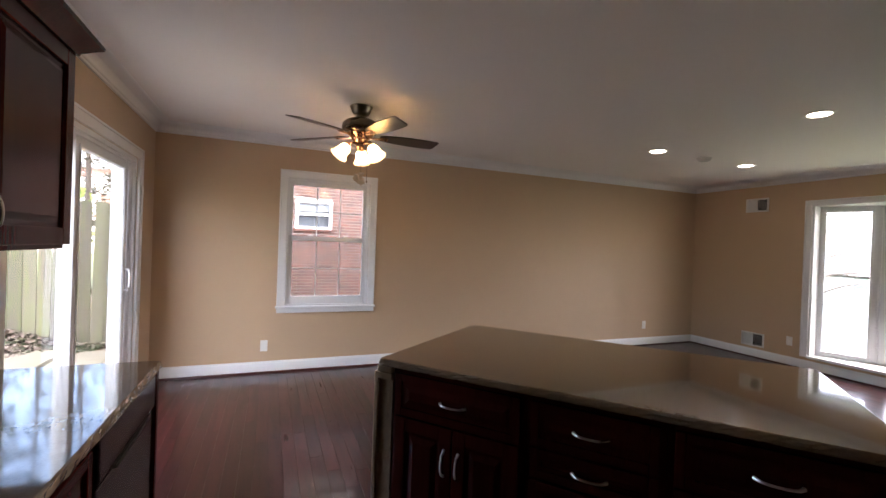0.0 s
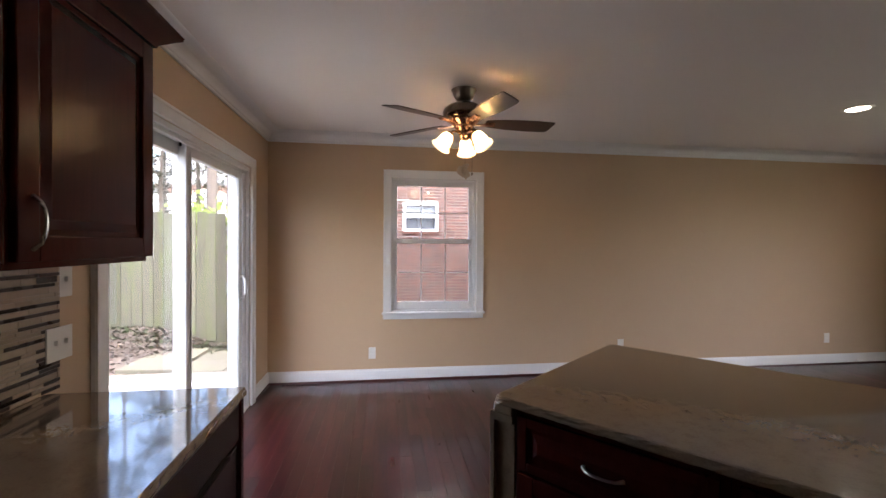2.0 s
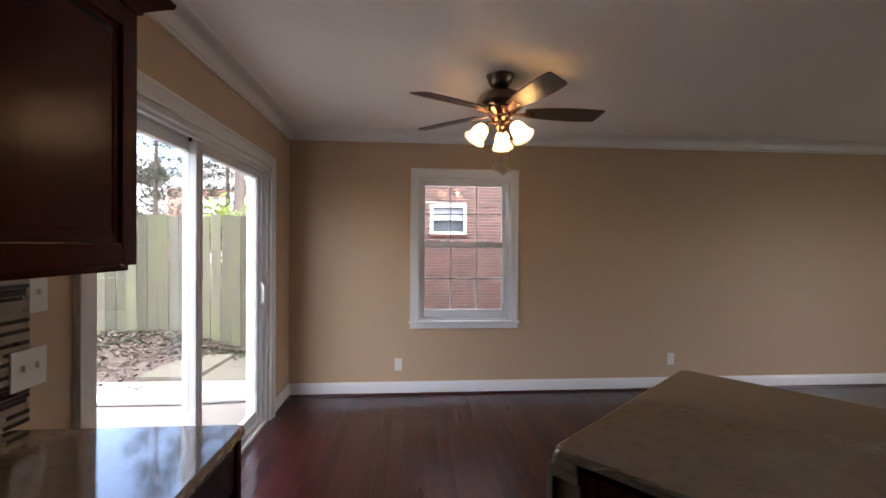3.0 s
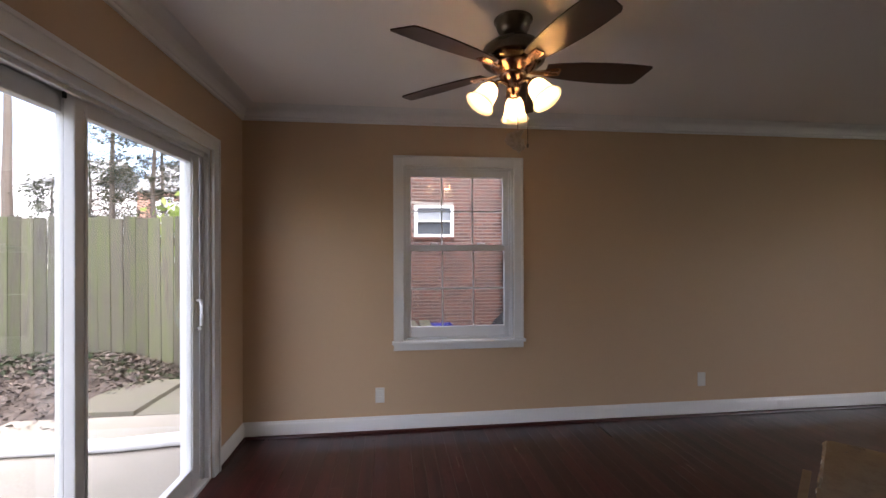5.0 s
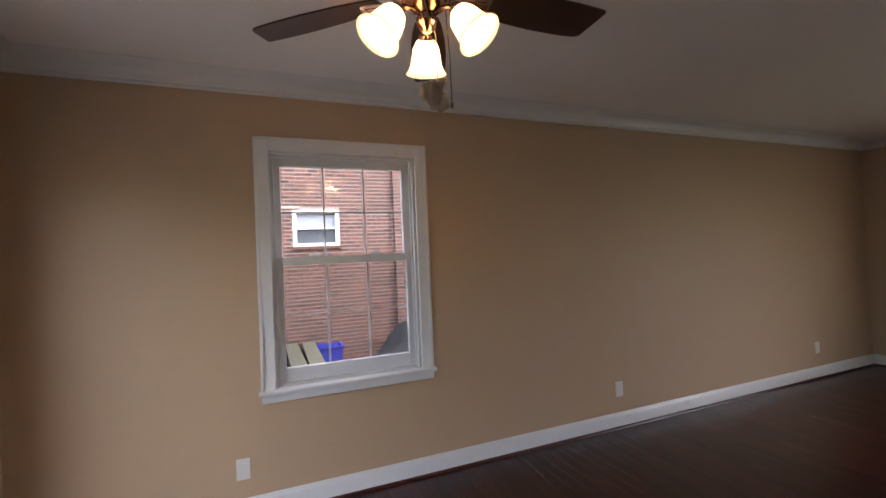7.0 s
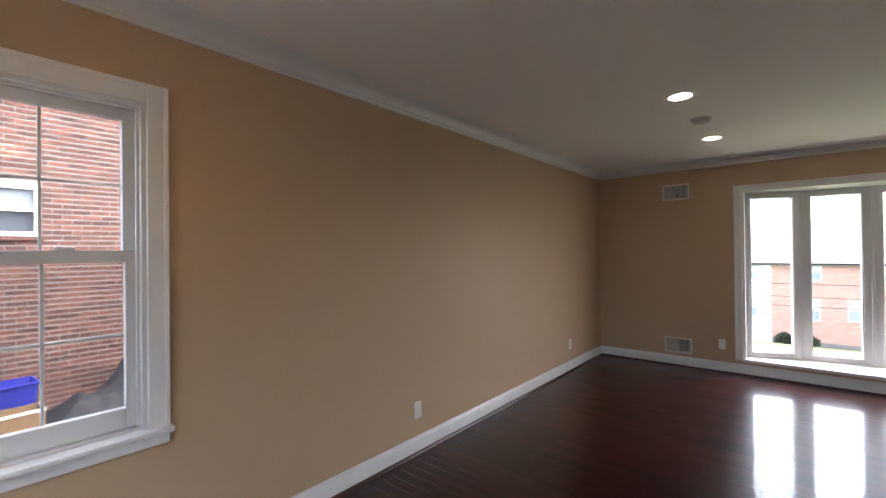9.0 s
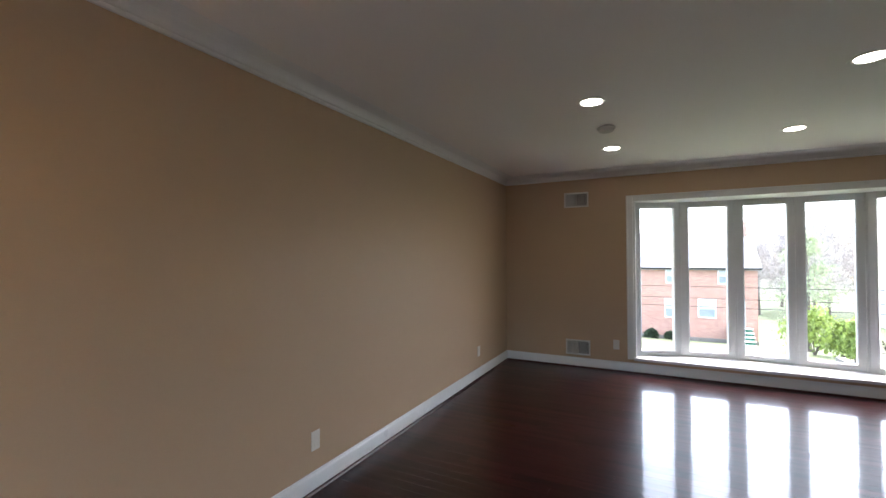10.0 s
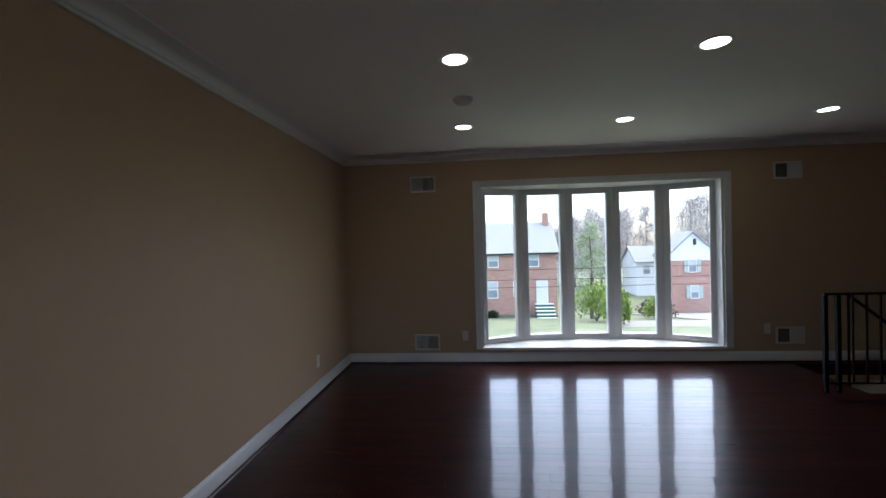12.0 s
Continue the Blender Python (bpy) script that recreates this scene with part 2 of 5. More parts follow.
def tube(bm, pts, radii, n=8):
    """A round bar through the points; radii one number or one for each point."""
    pts = [Vector(p) for p in pts]
    if not isinstance(radii, (list, tuple)):
        radii = [radii] * len(pts)
    rings = []
    for i, p in enumerate(pts):
        d = (pts[min(i + 1, len(pts) - 1)] - pts[max(i - 1, 0)]).normalized()
        side = d.cross(Vector((0, 0, 1)) if abs(d.z) < 0.9 else Vector((1, 0, 0))).normalized()
        up = side.cross(d)
        rings.append([bm.verts.new(p + radii[i] * (math.cos(2 * math.pi * k / n) * side + math.sin(2 * math.pi * k / n) * up))
                      for k in range(n)])
    for a, b in zip(rings, rings[1:]):
        for k in range(n):
            j = (k + 1) % n
            bm.faces.new((a[k], a[j], b[j], b[k]))
    bm.faces.new(rings[0][::-1])
    bm.faces.new(rings[-1])


def sweep(bm, path, profile):
    """A moulding along an open path on the floor plan; the profile gives (distance from the wall to its left, height)."""
    pts = [Vector(p) for p in path]
    rows = []
    for i, p in enumerate(pts):
        before = (p - pts[i - 1]).normalized() if i else None
        after = (pts[i + 1] - p).normalized() if i + 1 < len(pts) else None
        a = before or after
        b = after or before
        na, nb = Vector((-a.y, a.x)), Vector((-b.y, b.x))
        mitre = (na + nb) / (1 + na.dot(nb))
        rows.append([bm.verts.new((p.x + mitre.x * d, p.y + mitre.y * d, z)) for d, z in profile])
    k = len(profile)
    for a, b in zip(rows, rows[1:]):
        for i in range(k):
            j = (i + 1) % k
            bm.faces.new((a[i], b[i], b[j], a[j]))
    bm.faces.new(rows[0])
    bm.faces.new(rows[-1][::-1])


def mesh_of(name, bm, mat, smooth=False):
    bmesh.ops.recalc_face_normals(bm, faces=bm.faces)
    me = bpy.data.meshes.new(name)
    bm.to_mesh(me)
    bm.free()
    me.materials.append(mat)
    if smooth:
        for p in me.polygons:
            p.use_smooth = True
        me.set_sharp_from_angle(angle=radians(40))
    return me


def solid(name, bm, mat, label="", category="", kind="", group="", smooth=False):
    """A thing or a piece of the setting that is one mesh."""
    return tagged(new(name, mesh_of(name, bm, mat, smooth)), label, category, group, kind)


def thing(name, m, label, category, group="", kind=""):
    ob = new(name)
    ob.matrix_basis = m
    ob.empty_display_size = 0.1
    return tagged(ob, label, category, group, kind)


def part(name, bm, mat, parent, label="", smooth=False):
    ob = new(name, mesh_of(name, bm, mat, smooth))
    ob.parent = parent
    return tagged(ob, label)


def piece(name, me, parent, m):
    ob = new(name, me)
    ob.parent = parent
    ob.matrix_basis = m
    return ob


def boxes(*list_of):
    bm = bmesh.new()
    for b in list_of:
        box(bm, *b)
    return bm


def setting(name, bm, mat, label, category):
    return solid(name, bm, mat, label, category, "structure")


# ---- shell of the room ----
T = 0.2
TW = 0.165
WIN = (1.205, 2.09, 0.70, 2.075)
DOOR = (-2.455, -0.55, 0.0, 2.04)
BOW = (-4.345, -1.61, 0.185, 2.075)
STAIR = (6.45, 7.30, -5.00)

setting("wall_north", boxes(
    ((-TW, 0, -0.4), (WIN[0], T, H)), ((WIN[1], 0, -0.4), (L + T, T, H)),
    ((WIN[0], 0, -0.4), (WIN[1], T, WIN[2])), ((WIN[0], 0, WIN[3]), (WIN[1], T, H))), WALL,
    "tan painted plaster wall with one window", "wall")
setting("wall_west", boxes(
    ((-TW, DOOR[1], -0.4), (0, 0, H)), ((-TW, BACK, -0.4), (0, DOOR[0], H)),
    ((-TW, DOOR[0], DOOR[3]), (0, DOOR[1], H)), ((-TW, DOOR[0], -0.4), (0, DOOR[1], -0.03))), WALL,
    "tan painted plaster wall with a sliding door", "wall")
setting("wall_east", boxes(
    ((L, BOW[1], -0.4), (L + T, 0, H)), ((L, BACK, -1.8), (L + T, BOW[0], H)),
    ((L, BOW[0], -0.4), (L + T, BOW[1], BOW[2] - 0.03)), ((L, BOW[0], BOW[3] + 0.02), (L + T, BOW[1], H))), WALL,
    "tan painted plaster wall around a bow window", "wall")
setting("wall_south", boxes(((-T, BACK - T, -1.8), (L + T, BACK, H))), WALL, "plain tan painted wall", "wall")
setting("ceiling", boxes(((-T, BACK - T, H), (L + T, T, H + 0.15))), CEILING, "smooth white painted ceiling", "ceiling")
roof = bmesh.new()
box(roof, (-0.28, BACK - 0.7, H + 0.15), (L + 0.6, 0.32, H + 0.4))
setting("roof_eave", roof, SIDING, "white boxed roof eave", "eave")

floor = setting("floor", boxes(
    ((0, STAIR[2], -0.12), (L, 0, -0.019)), ((0, BACK, -0.12), (STAIR[0], STAIR[2], -0.019)),
    ((STAIR[1], BACK, -0.12), (L, STAIR[2], -0.019))), FLOOR, "glossy dark cherry hardwood floor", "floor")

CROWN = [(0.0, 2.395), (0.013, 2.395), (0.017, 2.400), (0.017, 2.408), (0.013, 2.413), (0.020, 2.418)]
CROWN += [(0.116 - 0.094 * math.cos(radians(a)), 2.420 + 0.063 * math.sin(radians(a))) for a in range(0, 91, 10)]
CROWN += [(0.124, H - 0.005), (0.130, H), (0.0, H)]
bm = bmesh.new()
sweep(bm, [(0, -4.6), (0, BACK), (L, BACK), (L, 0), (0, 0), (0, -4.6)], CROWN)
solid("crown_moulding", bm, TRIM, "white stepped crown moulding", "moulding", "structure", smooth=True)
BASE = [(0.0, 0.0), (0.016, 0.0), (0.016, 0.094), (0.012, 0.106), (0.008, 0.112), (0.006, 0.122), (0.0, 0.122)]
QUARTER = [(0.016, 0.0), (0.030, 0.0), (0.028, 0.010), (0.022, 0.017), (0.016, 0.019)]
for path in ([(L, BACK), (L, 0), (0, 0), (0, DOOR[1] + 0.082)], [(0, DOOR[0] - 0.082), (0, -2.768)]):
    bm = bmesh.new()
    sweep(bm, path, BASE)
    solid("baseboard", bm, TRIM, "white painted baseboard", "baseboard", "structure", smooth=True)
    bm = bmesh.new()
    sweep(bm, path, QUARTER)
    solid("shoe_trim", bm, SHOE, "dark cherry shoe moulding", "moulding", "structure", smooth=True)


# ---- double-hung window ----
def sash(name, parent, x0, x1, z0, z1, y, rail_low, rail_top):
    s = 0.045
    bm = boxes(((x0, y, z0), (x0 + s, y + 0.035, z1), 0.004), ((x1 - s, y, z0), (x1, y + 0.035, z1), 0.004),
               ((x0 + s, y, z0), (x1 - s, y + 0.035, z0 + rail_low), 0.004),
               ((x0 + s, y, z1 - rail_top), (x1 - s, y + 0.035, z1), 0.004))
    sa = part(name, bm, VINYL, parent)
    gx0, gx1, gz0, gz1 = x0 + s, x1 - s, z0 + rail_low, z1 - rail_top
    g = part("pane", boxes(((gx0, y + 0.016, gz0), (gx1, y + 0.020, gz1))), GLASS, sa)
    g.visible_shadow = False
    for k in (1, 2):
        x = gx0 + (gx1 - gx0) * k / 3
        part("muntin", boxes(((x - 0.0055, y + 0.021, gz0), (x + 0.0055, y + 0.026, gz1), 0.0015)), VINYL, sa)
    z = (gz0 + gz1) / 2
    part("muntin", boxes(((gx0, y + 0.0215, z - 0.0055), (gx1, y + 0.0255, z + 0.0055), 0.0015)), VINYL, sa)
    return sa



win = thing("window_1", pose(0, 0, 0), "white double-hung window with grilles in a white casing", "window", kind="structure")
x0, x1, z0, z1 = WIN
c = 0.078
bm = boxes(((x0 - c, -0.020, z0 + 0.0), (x0, 0.0, z1 + c), 0.004), ((x1, -0.020, z0 + 0.0), (x1 + c, 0.0, z1 + c), 0.004),
           ((x0, -0.019, z1), (x1, 0.0, z1 + c), 0.004),
           ((x0 - c, -0.028, z0 + 0.0), (x0 - c + 0.018, -0.0195, z1 + c), 0.004),
           ((x1 + c - 0.018, -0.028, z0 + 0.0), (x1 + c, -0.0195, z1 + c), 0.004),
           ((x0 - c + 0.018, -0.0275, z1 + c - 0.018), (x1 + c - 0.018, -0.0185, z1 + c), 0.004))
part("window_casing", bm, TRIM, win)
part("window_sill", boxes(((x0 - c - 0.012, -0.050, z0 - 0.022), (x1 + c + 0.012, 0.02, z0 + 0.001), 0.006)), TRIM, win)
part("apron", boxes(((x0 - c, -0.020, z0 - 0.072), (x1 + c, -0.0005, z0 - 0.0225), 0.004)), TRIM, win)
bm = boxes(((x0 - 0.001, 0.001, z0), (x0 + 0.016, 0.15, z1)), ((x1 - 0.016, 0.001, z0), (x1 + 0.001, 0.15, z1)),
           ((x0 + 0.016, 0.001, z1 - 0.016), (x1 - 0.016, 0.15, z1 + 0.001)), ((x0 + 0.016, 0.021, z0 - 0.005), (x1 - 0.016, 0.15, z0 + 0.012)),
           ((x0 + 0.016, 0.030, z0 + 0.012), (x0 + 0.028, 0.045, z1 - 0.016), 0.003), ((x1 - 0.028, 0.030, z0 + 0.012), (x1 - 0.016, 0.045, z1 - 0.016), 0.003),
           ((x0 + 0.028, 0.030, z1 - 0.028), (x1 - 0.028, 0.045, z1 - 0.016), 0.003))
part("window_frame", bm, VINYL, win)
low = sash("lower_sash", win, x0 + 0.017, x1 - 0.017, z0 + 0.013, 1.455, 0.047, 0.085, 0.05)
up = sash("upper_sash", win, x0 + 0.017, x1 - 0.017, 1.405, z1 - 0.017, 0.085, 0.045, 0.05)
sc = part("insect_screen", boxes(((x0 + 0.018, 0.128, z0 + 0.013), (x0 + 0.034, 0.138, 1.43), 0.002), ((x1 - 0.034, 0.128, z0 + 0.013), (x1 - 0.018, 0.138, 1.43), 0.002),
                                ((x0 + 0.034, 0.128, z0 + 0.013), (x1 - 0.034, 0.138, z0 + 0.030), 0.002), ((x0 + 0.034, 0.128, 1.413), (x1 - 0.034, 0.138, 1.43), 0.002)), VINYL, win,
          "half insect screen outside the lower sash")
part("mesh", boxes(((x0 + 0.034, 0.1325, z0 + 0.030), (x1 - 0.034, 0.1332, 1.413))), SCREEN, sc, "fine dark woven mesh").visible_shadow = False
part("catch", boxes(((x1 - 0.052, 0.122, 1.245), (x1 - 0.034, 0.131, 1.272), 0.002)), DARK, sc, "small black plastic catch")
for x in (x0 + 0.25, x1 - 0.25):
    part("sash_lock", boxes(((x - 0.03, 0.052, 1.4555), (x + 0.03, 0.078, 1.470), 0.004)), VINYL, low)

# ---- sliding glass door ----
door = thing("door_1", pose(0, 0, 0), "closed white vinyl sliding glass door in a white casing", "sliding door", kind="structure")
y0, y1, _, zt = DOOR
c = 0.082
bm = boxes(((0, y0 - c, 0.0), (0.020, y0, zt + c), 0.004), ((0, y1, 0.0), (0.020, y1 + c, zt + c), 0.004),
           ((0, y0, zt), (0.019, y1, zt + c), 0.004),
           ((0.0195, y0 - c, 0.0), (0.028, y0 - c + 0.018, zt + c), 0.004), ((0.0195, y1 + c - 0.018, 0.0), (0.028, y1 + c, zt + c), 0.004),
           ((0.0185, y0 - c + 0.018, zt + c - 0.018), (0.0275, y1 + c - 0.018, zt + c), 0.004))
part("door_casing", bm, TRIM, door)
bm = boxes(((-0.168, y0, 0.0), (-0.002, y0 + 0.035, zt), 0.003), ((-0.168, y1 - 0.035, 0.0), (-0.002, y1, zt), 0.003),
           ((-0.168, y0 + 0.035, zt - 0.035), (-0.002, y1 - 0.035, zt), 0.003), ((-0.16, y0 + 0.035, -0.025), (0.0, y1 - 0.035, 0.022), 0.003),
           ((-0.045, y1 - 0.050, 0.022), (-0.025, y1 - 0.035, zt - 0.035), 0.002), ((-0.045, y0 + 0.035, zt - 0.055), (-0.025, y1 - 0.035, zt - 0.035), 0.002))
part("door_frame", bm, VINYL, door)


def leaf(name, ya, yb, x, wide_left, wide_right):
    z_lo, z_hi, s = 0.024, zt - 0.037, wide_left
    r = wide_right
    bm = boxes(((x - 0.04, ya, z_lo), (x, ya + s, z_hi), 0.005), ((x - 0.04, yb - r, z_lo), (x, yb, z_hi), 0.005),
               ((x - 0.04, ya + s, z_lo), (x, yb - r, z_lo + 0.11), 0.005), ((x - 0.04, ya + s, z_hi - 0.075), (x, yb - r, z_hi), 0.005),
               ((x - 0.001, ya + s - 0.02, z_lo + 0.09), (x + 0.006, ya + s - 0.006, z_hi - 0.055), 0.002),
               ((x - 0.001, yb - r + 0.006, z_lo + 0.09), (x + 0.006, yb - r + 0.02, z_hi - 0.055), 0.002))
    lf = part(name, bm, VINYL, door)
    g = part("pane", boxes(((x - 0.022, ya + s, z_lo + 0.11), (x - 0.018, yb - r, z_hi - 0.075))), GLASS, lf)
    g.visible_shadow = False
    return lf


leaf("fixed_panel", y0 + 0.036, -1.545, -0.095, 0.085, 0.047)
part("interlock", boxes(((-0.0948, -1.616, 0.03), (-0.0872, -1.596, zt - 0.045))), VINYL, door)
slide = leaf("sliding_panel", -1.617, y1 - 0.052, -0.047, 0.066, 0.105)
bm = bmesh.new()
yh = y1 - 0.052 - 0.052
tube(bm, [(-0.046, yh, 0.945), (-0.016, yh - 0.006, 0.948), (0.0, yh - 0.024, 0.975), (0.006, yh - 0.038, 1.035), (0.0, yh - 0.028, 1.085),
          (-0.016, yh - 0.008, 1.115), (-0.046, yh, 1.120)], 0.0105)
box(bm, (-0.0465, yh - 0.014, 0.925), (-0.040, yh + 0.014, 1.140), 0.003)
part("door_handle", bm, VINYL, slide, "white curved pull handle", True)
part("latch", boxes(((-0.084, -1.628, zt - 0.062), (-0.072, -1.6175, zt - 0.038), 0.002)), DARK, door, "small dark roller stop")

# ---- bow window ----
bow = thing("window_2", pose(0, 0, 0), "five-panel white bow window with a deep seat sill", "bow window", kind="structure")
MID = (BOW[0] + BOW[1]) / 2
yb0, yb1, zb0, zb1 = BOW
c = 0.075
bm = boxes(((L - 0.020, yb1, zb0 - 0.02), (L, yb1 + c, zb1 + c), 0.004), ((L - 0.020, yb0 - c, zb0 - 0.02), (L, yb0, zb1 + c), 0.004),
           ((L - 0.019, yb0, zb1), (L, yb1, zb1 + c), 0.004),
           ((L - 0.028, yb1 + c - 0.018, zb0 - 0.02), (L - 0.0195, yb1 + c, zb1 + c), 0.004), ((L - 0.028, yb0 - c, zb0 - 0.02), (L - 0.0195, yb0 - c + 0.018, zb1 + c), 0.004),
           ((L - 0.0275, yb0 - c + 0.018, zb1 + c - 0.018), (L - 0.0185, yb1 + c - 0.018, zb1 + c), 0.004))
part("window_casing", bm, TRIM, bow)
ARC = [(7.50, 1.3675), (7.735, 0.848), (7.80, 0.284), (7.80, -0.284), (7.735, -0.848), (7.50, -1.3675)]
ARC = [(x, MID + y) for x, y in ARC]


def bow_slab(bm, za, zb, out, front):
    ring = [(front, yb1)] + [(x + (out if 0 < i < 5 else 0), y) for i, (x, y) in enumerate(ARC)] + [(front, yb0)]
    if out:
        ring = [(front, yb1)] + [(L + T + 0.03, yb1)] + [(x + out, y) for x, y in ARC[1:5]] + [(L + T + 0.03, yb0)] + [(front, yb0)]
    a, b = [bm.verts.new((x, y, za)) for x, y in ring], [bm.verts.new((x, y, zb)) for x, y in ring]
    for i in range(len(ring)):
        j = (i + 1) % len(ring)
        bm.faces.new((a[i], a[j], b[j], b[i]))
    bm.faces.new(a[::-1])
    bm.faces.new(b)


bm = bmesh.new()
bow_slab(bm, zb0 - 0.03, zb0, 0.09, L - 0.03)
part("window_sill", bm, TRIM, bow, "deep white seat sill")
bm = bmesh.new()
bow_slab(bm, zb1, zb1 + 0.02, 0.09, L - 0.001)
part("head_board", bm, TRIM, bow)
bm = boxes(((L, yb1 - 0.022, zb0), (7.51, yb1, zb1)), ((L, yb0, zb0), (7.51, yb0 + 0.022, zb1)))
part("side_jamb", bm, TRIM, bow)
for i in range(5):
    (xa, ya), (xb, yb) = ARC[i], ARC[i + 1]
    w = math.hypot(xb - xa, yb - ya)
    turn = math.degrees(math.atan2(yb - ya, xb - xa))
    m = pose(xa, ya, 0, 0, 0, turn)
    s = 0.083
    za, zb = zb0 + 0.001, zb1 - 0.001
    bm = boxes(((0.004, 0.0, za), (s, 0.07, zb), 0.004), ((w - s, 0.0, za), (w - 0.004, 0.07, zb), 0.004),
               ((s, 0.0, za), (w - s, 0.07, za + 0.066), 0.004), ((s, 0.0, zb - 0.072), (w - s, 0.07, zb), 0.004),
               ((s - 0.024, -0.008, za + 0.045), (s - 0.010, 0.001, zb - 0.05), 0.003), ((w - s + 0.010, -0.008, za + 0.045), (w - s + 0.024, 0.001, zb - 0.05), 0.003),
               ((s - 0.010, -0.008, za + 0.045), (w - s + 0.010, 0.001, za + 0.058), 0.003), ((s - 0.010, -0.008, zb - 0.063), (w - s + 0.010, 0.001, zb - 0.05), 0.003))
    bmesh.ops.transform(bm, matrix=m, verts=bm.verts)
    sa = part("sash", bm, VINYL, bow)
    bm = boxes(((s, 0.030, za + 0.066), (w - s, 0.034, zb - 0.072)))
    bmesh.ops.transform(bm, matrix=m, verts=bm.verts)
    part("pane", bm, GLASS, sa).visible_shadow = False
    if i in (0, 4):
        bm = boxes(((w / 2 - 0.05, -0.020, za + 0.012), (w / 2 + 0.05, -0.001, za + 0.030), 0.006), ((w / 2 - 0.01, -0.038, za + 0.018), (w / 2 + 0.085, -0.021, za + 0.030), 0.005))
        bmesh.ops.transform(bm, matrix=m, verts=bm.verts)
        part("crank_handle", bm, VINYL, sa, "white folding crank handle")
for (xa, ya) in ARC[1:5]:
    bm = boxes(((xa - 0.012, ya - 0.012, zb0 + 0.001), (xa + 0.05, ya + 0.012, zb1 - 0.001), 0.004))
    part("mullion", bm, VINYL, bow)
bm = bmesh.new()
box(bm, (L + T, yb0 - 0.1, zb1 + 0.021), (7.98, yb1 + 0.1, zb1 + 0.3))
part("canopy_roof", bm, SIDING, bow, "boxed head above the bow window")


# ---- kitchen ----
def pull(parent, x, z, y, length=0.11, upright=True):
    """An arched bar pull on a front whose face is at y."""
    k = length / 2
    pts = []
    for i in range(9):
        a = -1 + 2 * i / 8
        out = 0.030 * (1 - a * a) ** 0.5 if abs(a) < 1 else 0.0
        pts.append((x, y - out, z + a * k) if upright else (x + a * k, y - out, z))
    bm = bmesh.new()
    tube(bm, pts, [0.0065, 0.005, 0.0045, 0.0045, 0.0045, 0.0045, 0.0045, 0.005, 0.0065])
    return part("handle", bm, NICKEL, parent, "brushed nickel arched pull", True)


def panel_front(name, parent, x0, x1, z0, z1, y, rail=0.058):
    """A framed front with a raised middle panel; its outer face lies at y, and it is 2 cm thick."""
    bm = boxes(((x0 + rail - 0.004, y + 0.011, z0 + rail - 0.004), (x1 - rail + 0.004, y + 0.019, z1 - rail + 0.004)))
    g = 0.012
    a, b, cc, d = x0 + rail + g, x1 - rail - g, z0 + rail + g, z1 - rail - g
    if b - a > 0.03 and d - cc > 0.02:
        s = min(0.028, (d - cc) / 3)
        o = [bm.verts.new(p) for p in ((a, y + 0.012, cc), (b, y + 0.012, cc), (b, y + 0.012, d), (a, y + 0.012, d))]
        i = [bm.verts.new(p) for p in ((a + s, y + 0.003, cc + s), (b - s, y + 0.003, cc + s), (b - s, y + 0.003, d - s), (a + s, y + 0.003, d - s))]
        for k in range(4):
            bm.faces.new((o[k], o[(k + 1) % 4], i[(k + 1) % 4], i[k]))
        bm.faces.new(i)
    front = part(name, bm, CHERRY, parent)
    for xa, xb in ((x0, x0 + rail), (x1 - rail, x1)):
        part("stile", boxes(((xa, y, z0), (xb, y + 0.02, z1), 0.004)), CHERRY, front)
    for za, zb in ((z0, z0 + rail), (z1 - rail, z1)):
        part("rail", boxes(((x0 + rail, y, za), (x1 - rail, y + 0.02, zb), 0.004)), CHERRY, front)
    return front


def base_unit(m, w, depth, fronts, label, height=0.853):
    """A base cabinet: fronts is a list of (kind, x0, x1, z0, z1)."""
    u = thing("base_cabinet", m, label, "cabinet", "cherry base cabinets")
    bm = boxes(((0.0005, 0.022, 0.1), (w - 0.0005, depth, height), 0.001), ((0.0005, 0.075, 0.0), (w - 0.0005, depth, 0.0995)))
    part("body", bm, CHERRY, u)
    for kind, a, b, lo, hi in fronts:
        if kind == "drawer":
            f = panel_front("drawer_front", u, a, b, lo, hi, 0.0, 0.032)
            pull(f, (a + b) / 2, (lo + hi) / 2, 0.0, 0.12, False)
        else:
            f = panel_front("door", u, a, b, lo, hi, 0.0)
            pull(f, b - 0.03 if kind == "left" else a + 0.03, hi - 0.145, 0.0, 0.11, True)
    return u


ISLE = pose(1.515, -2.95, 0, 0, 0, -50.3)
TOP = 0.886


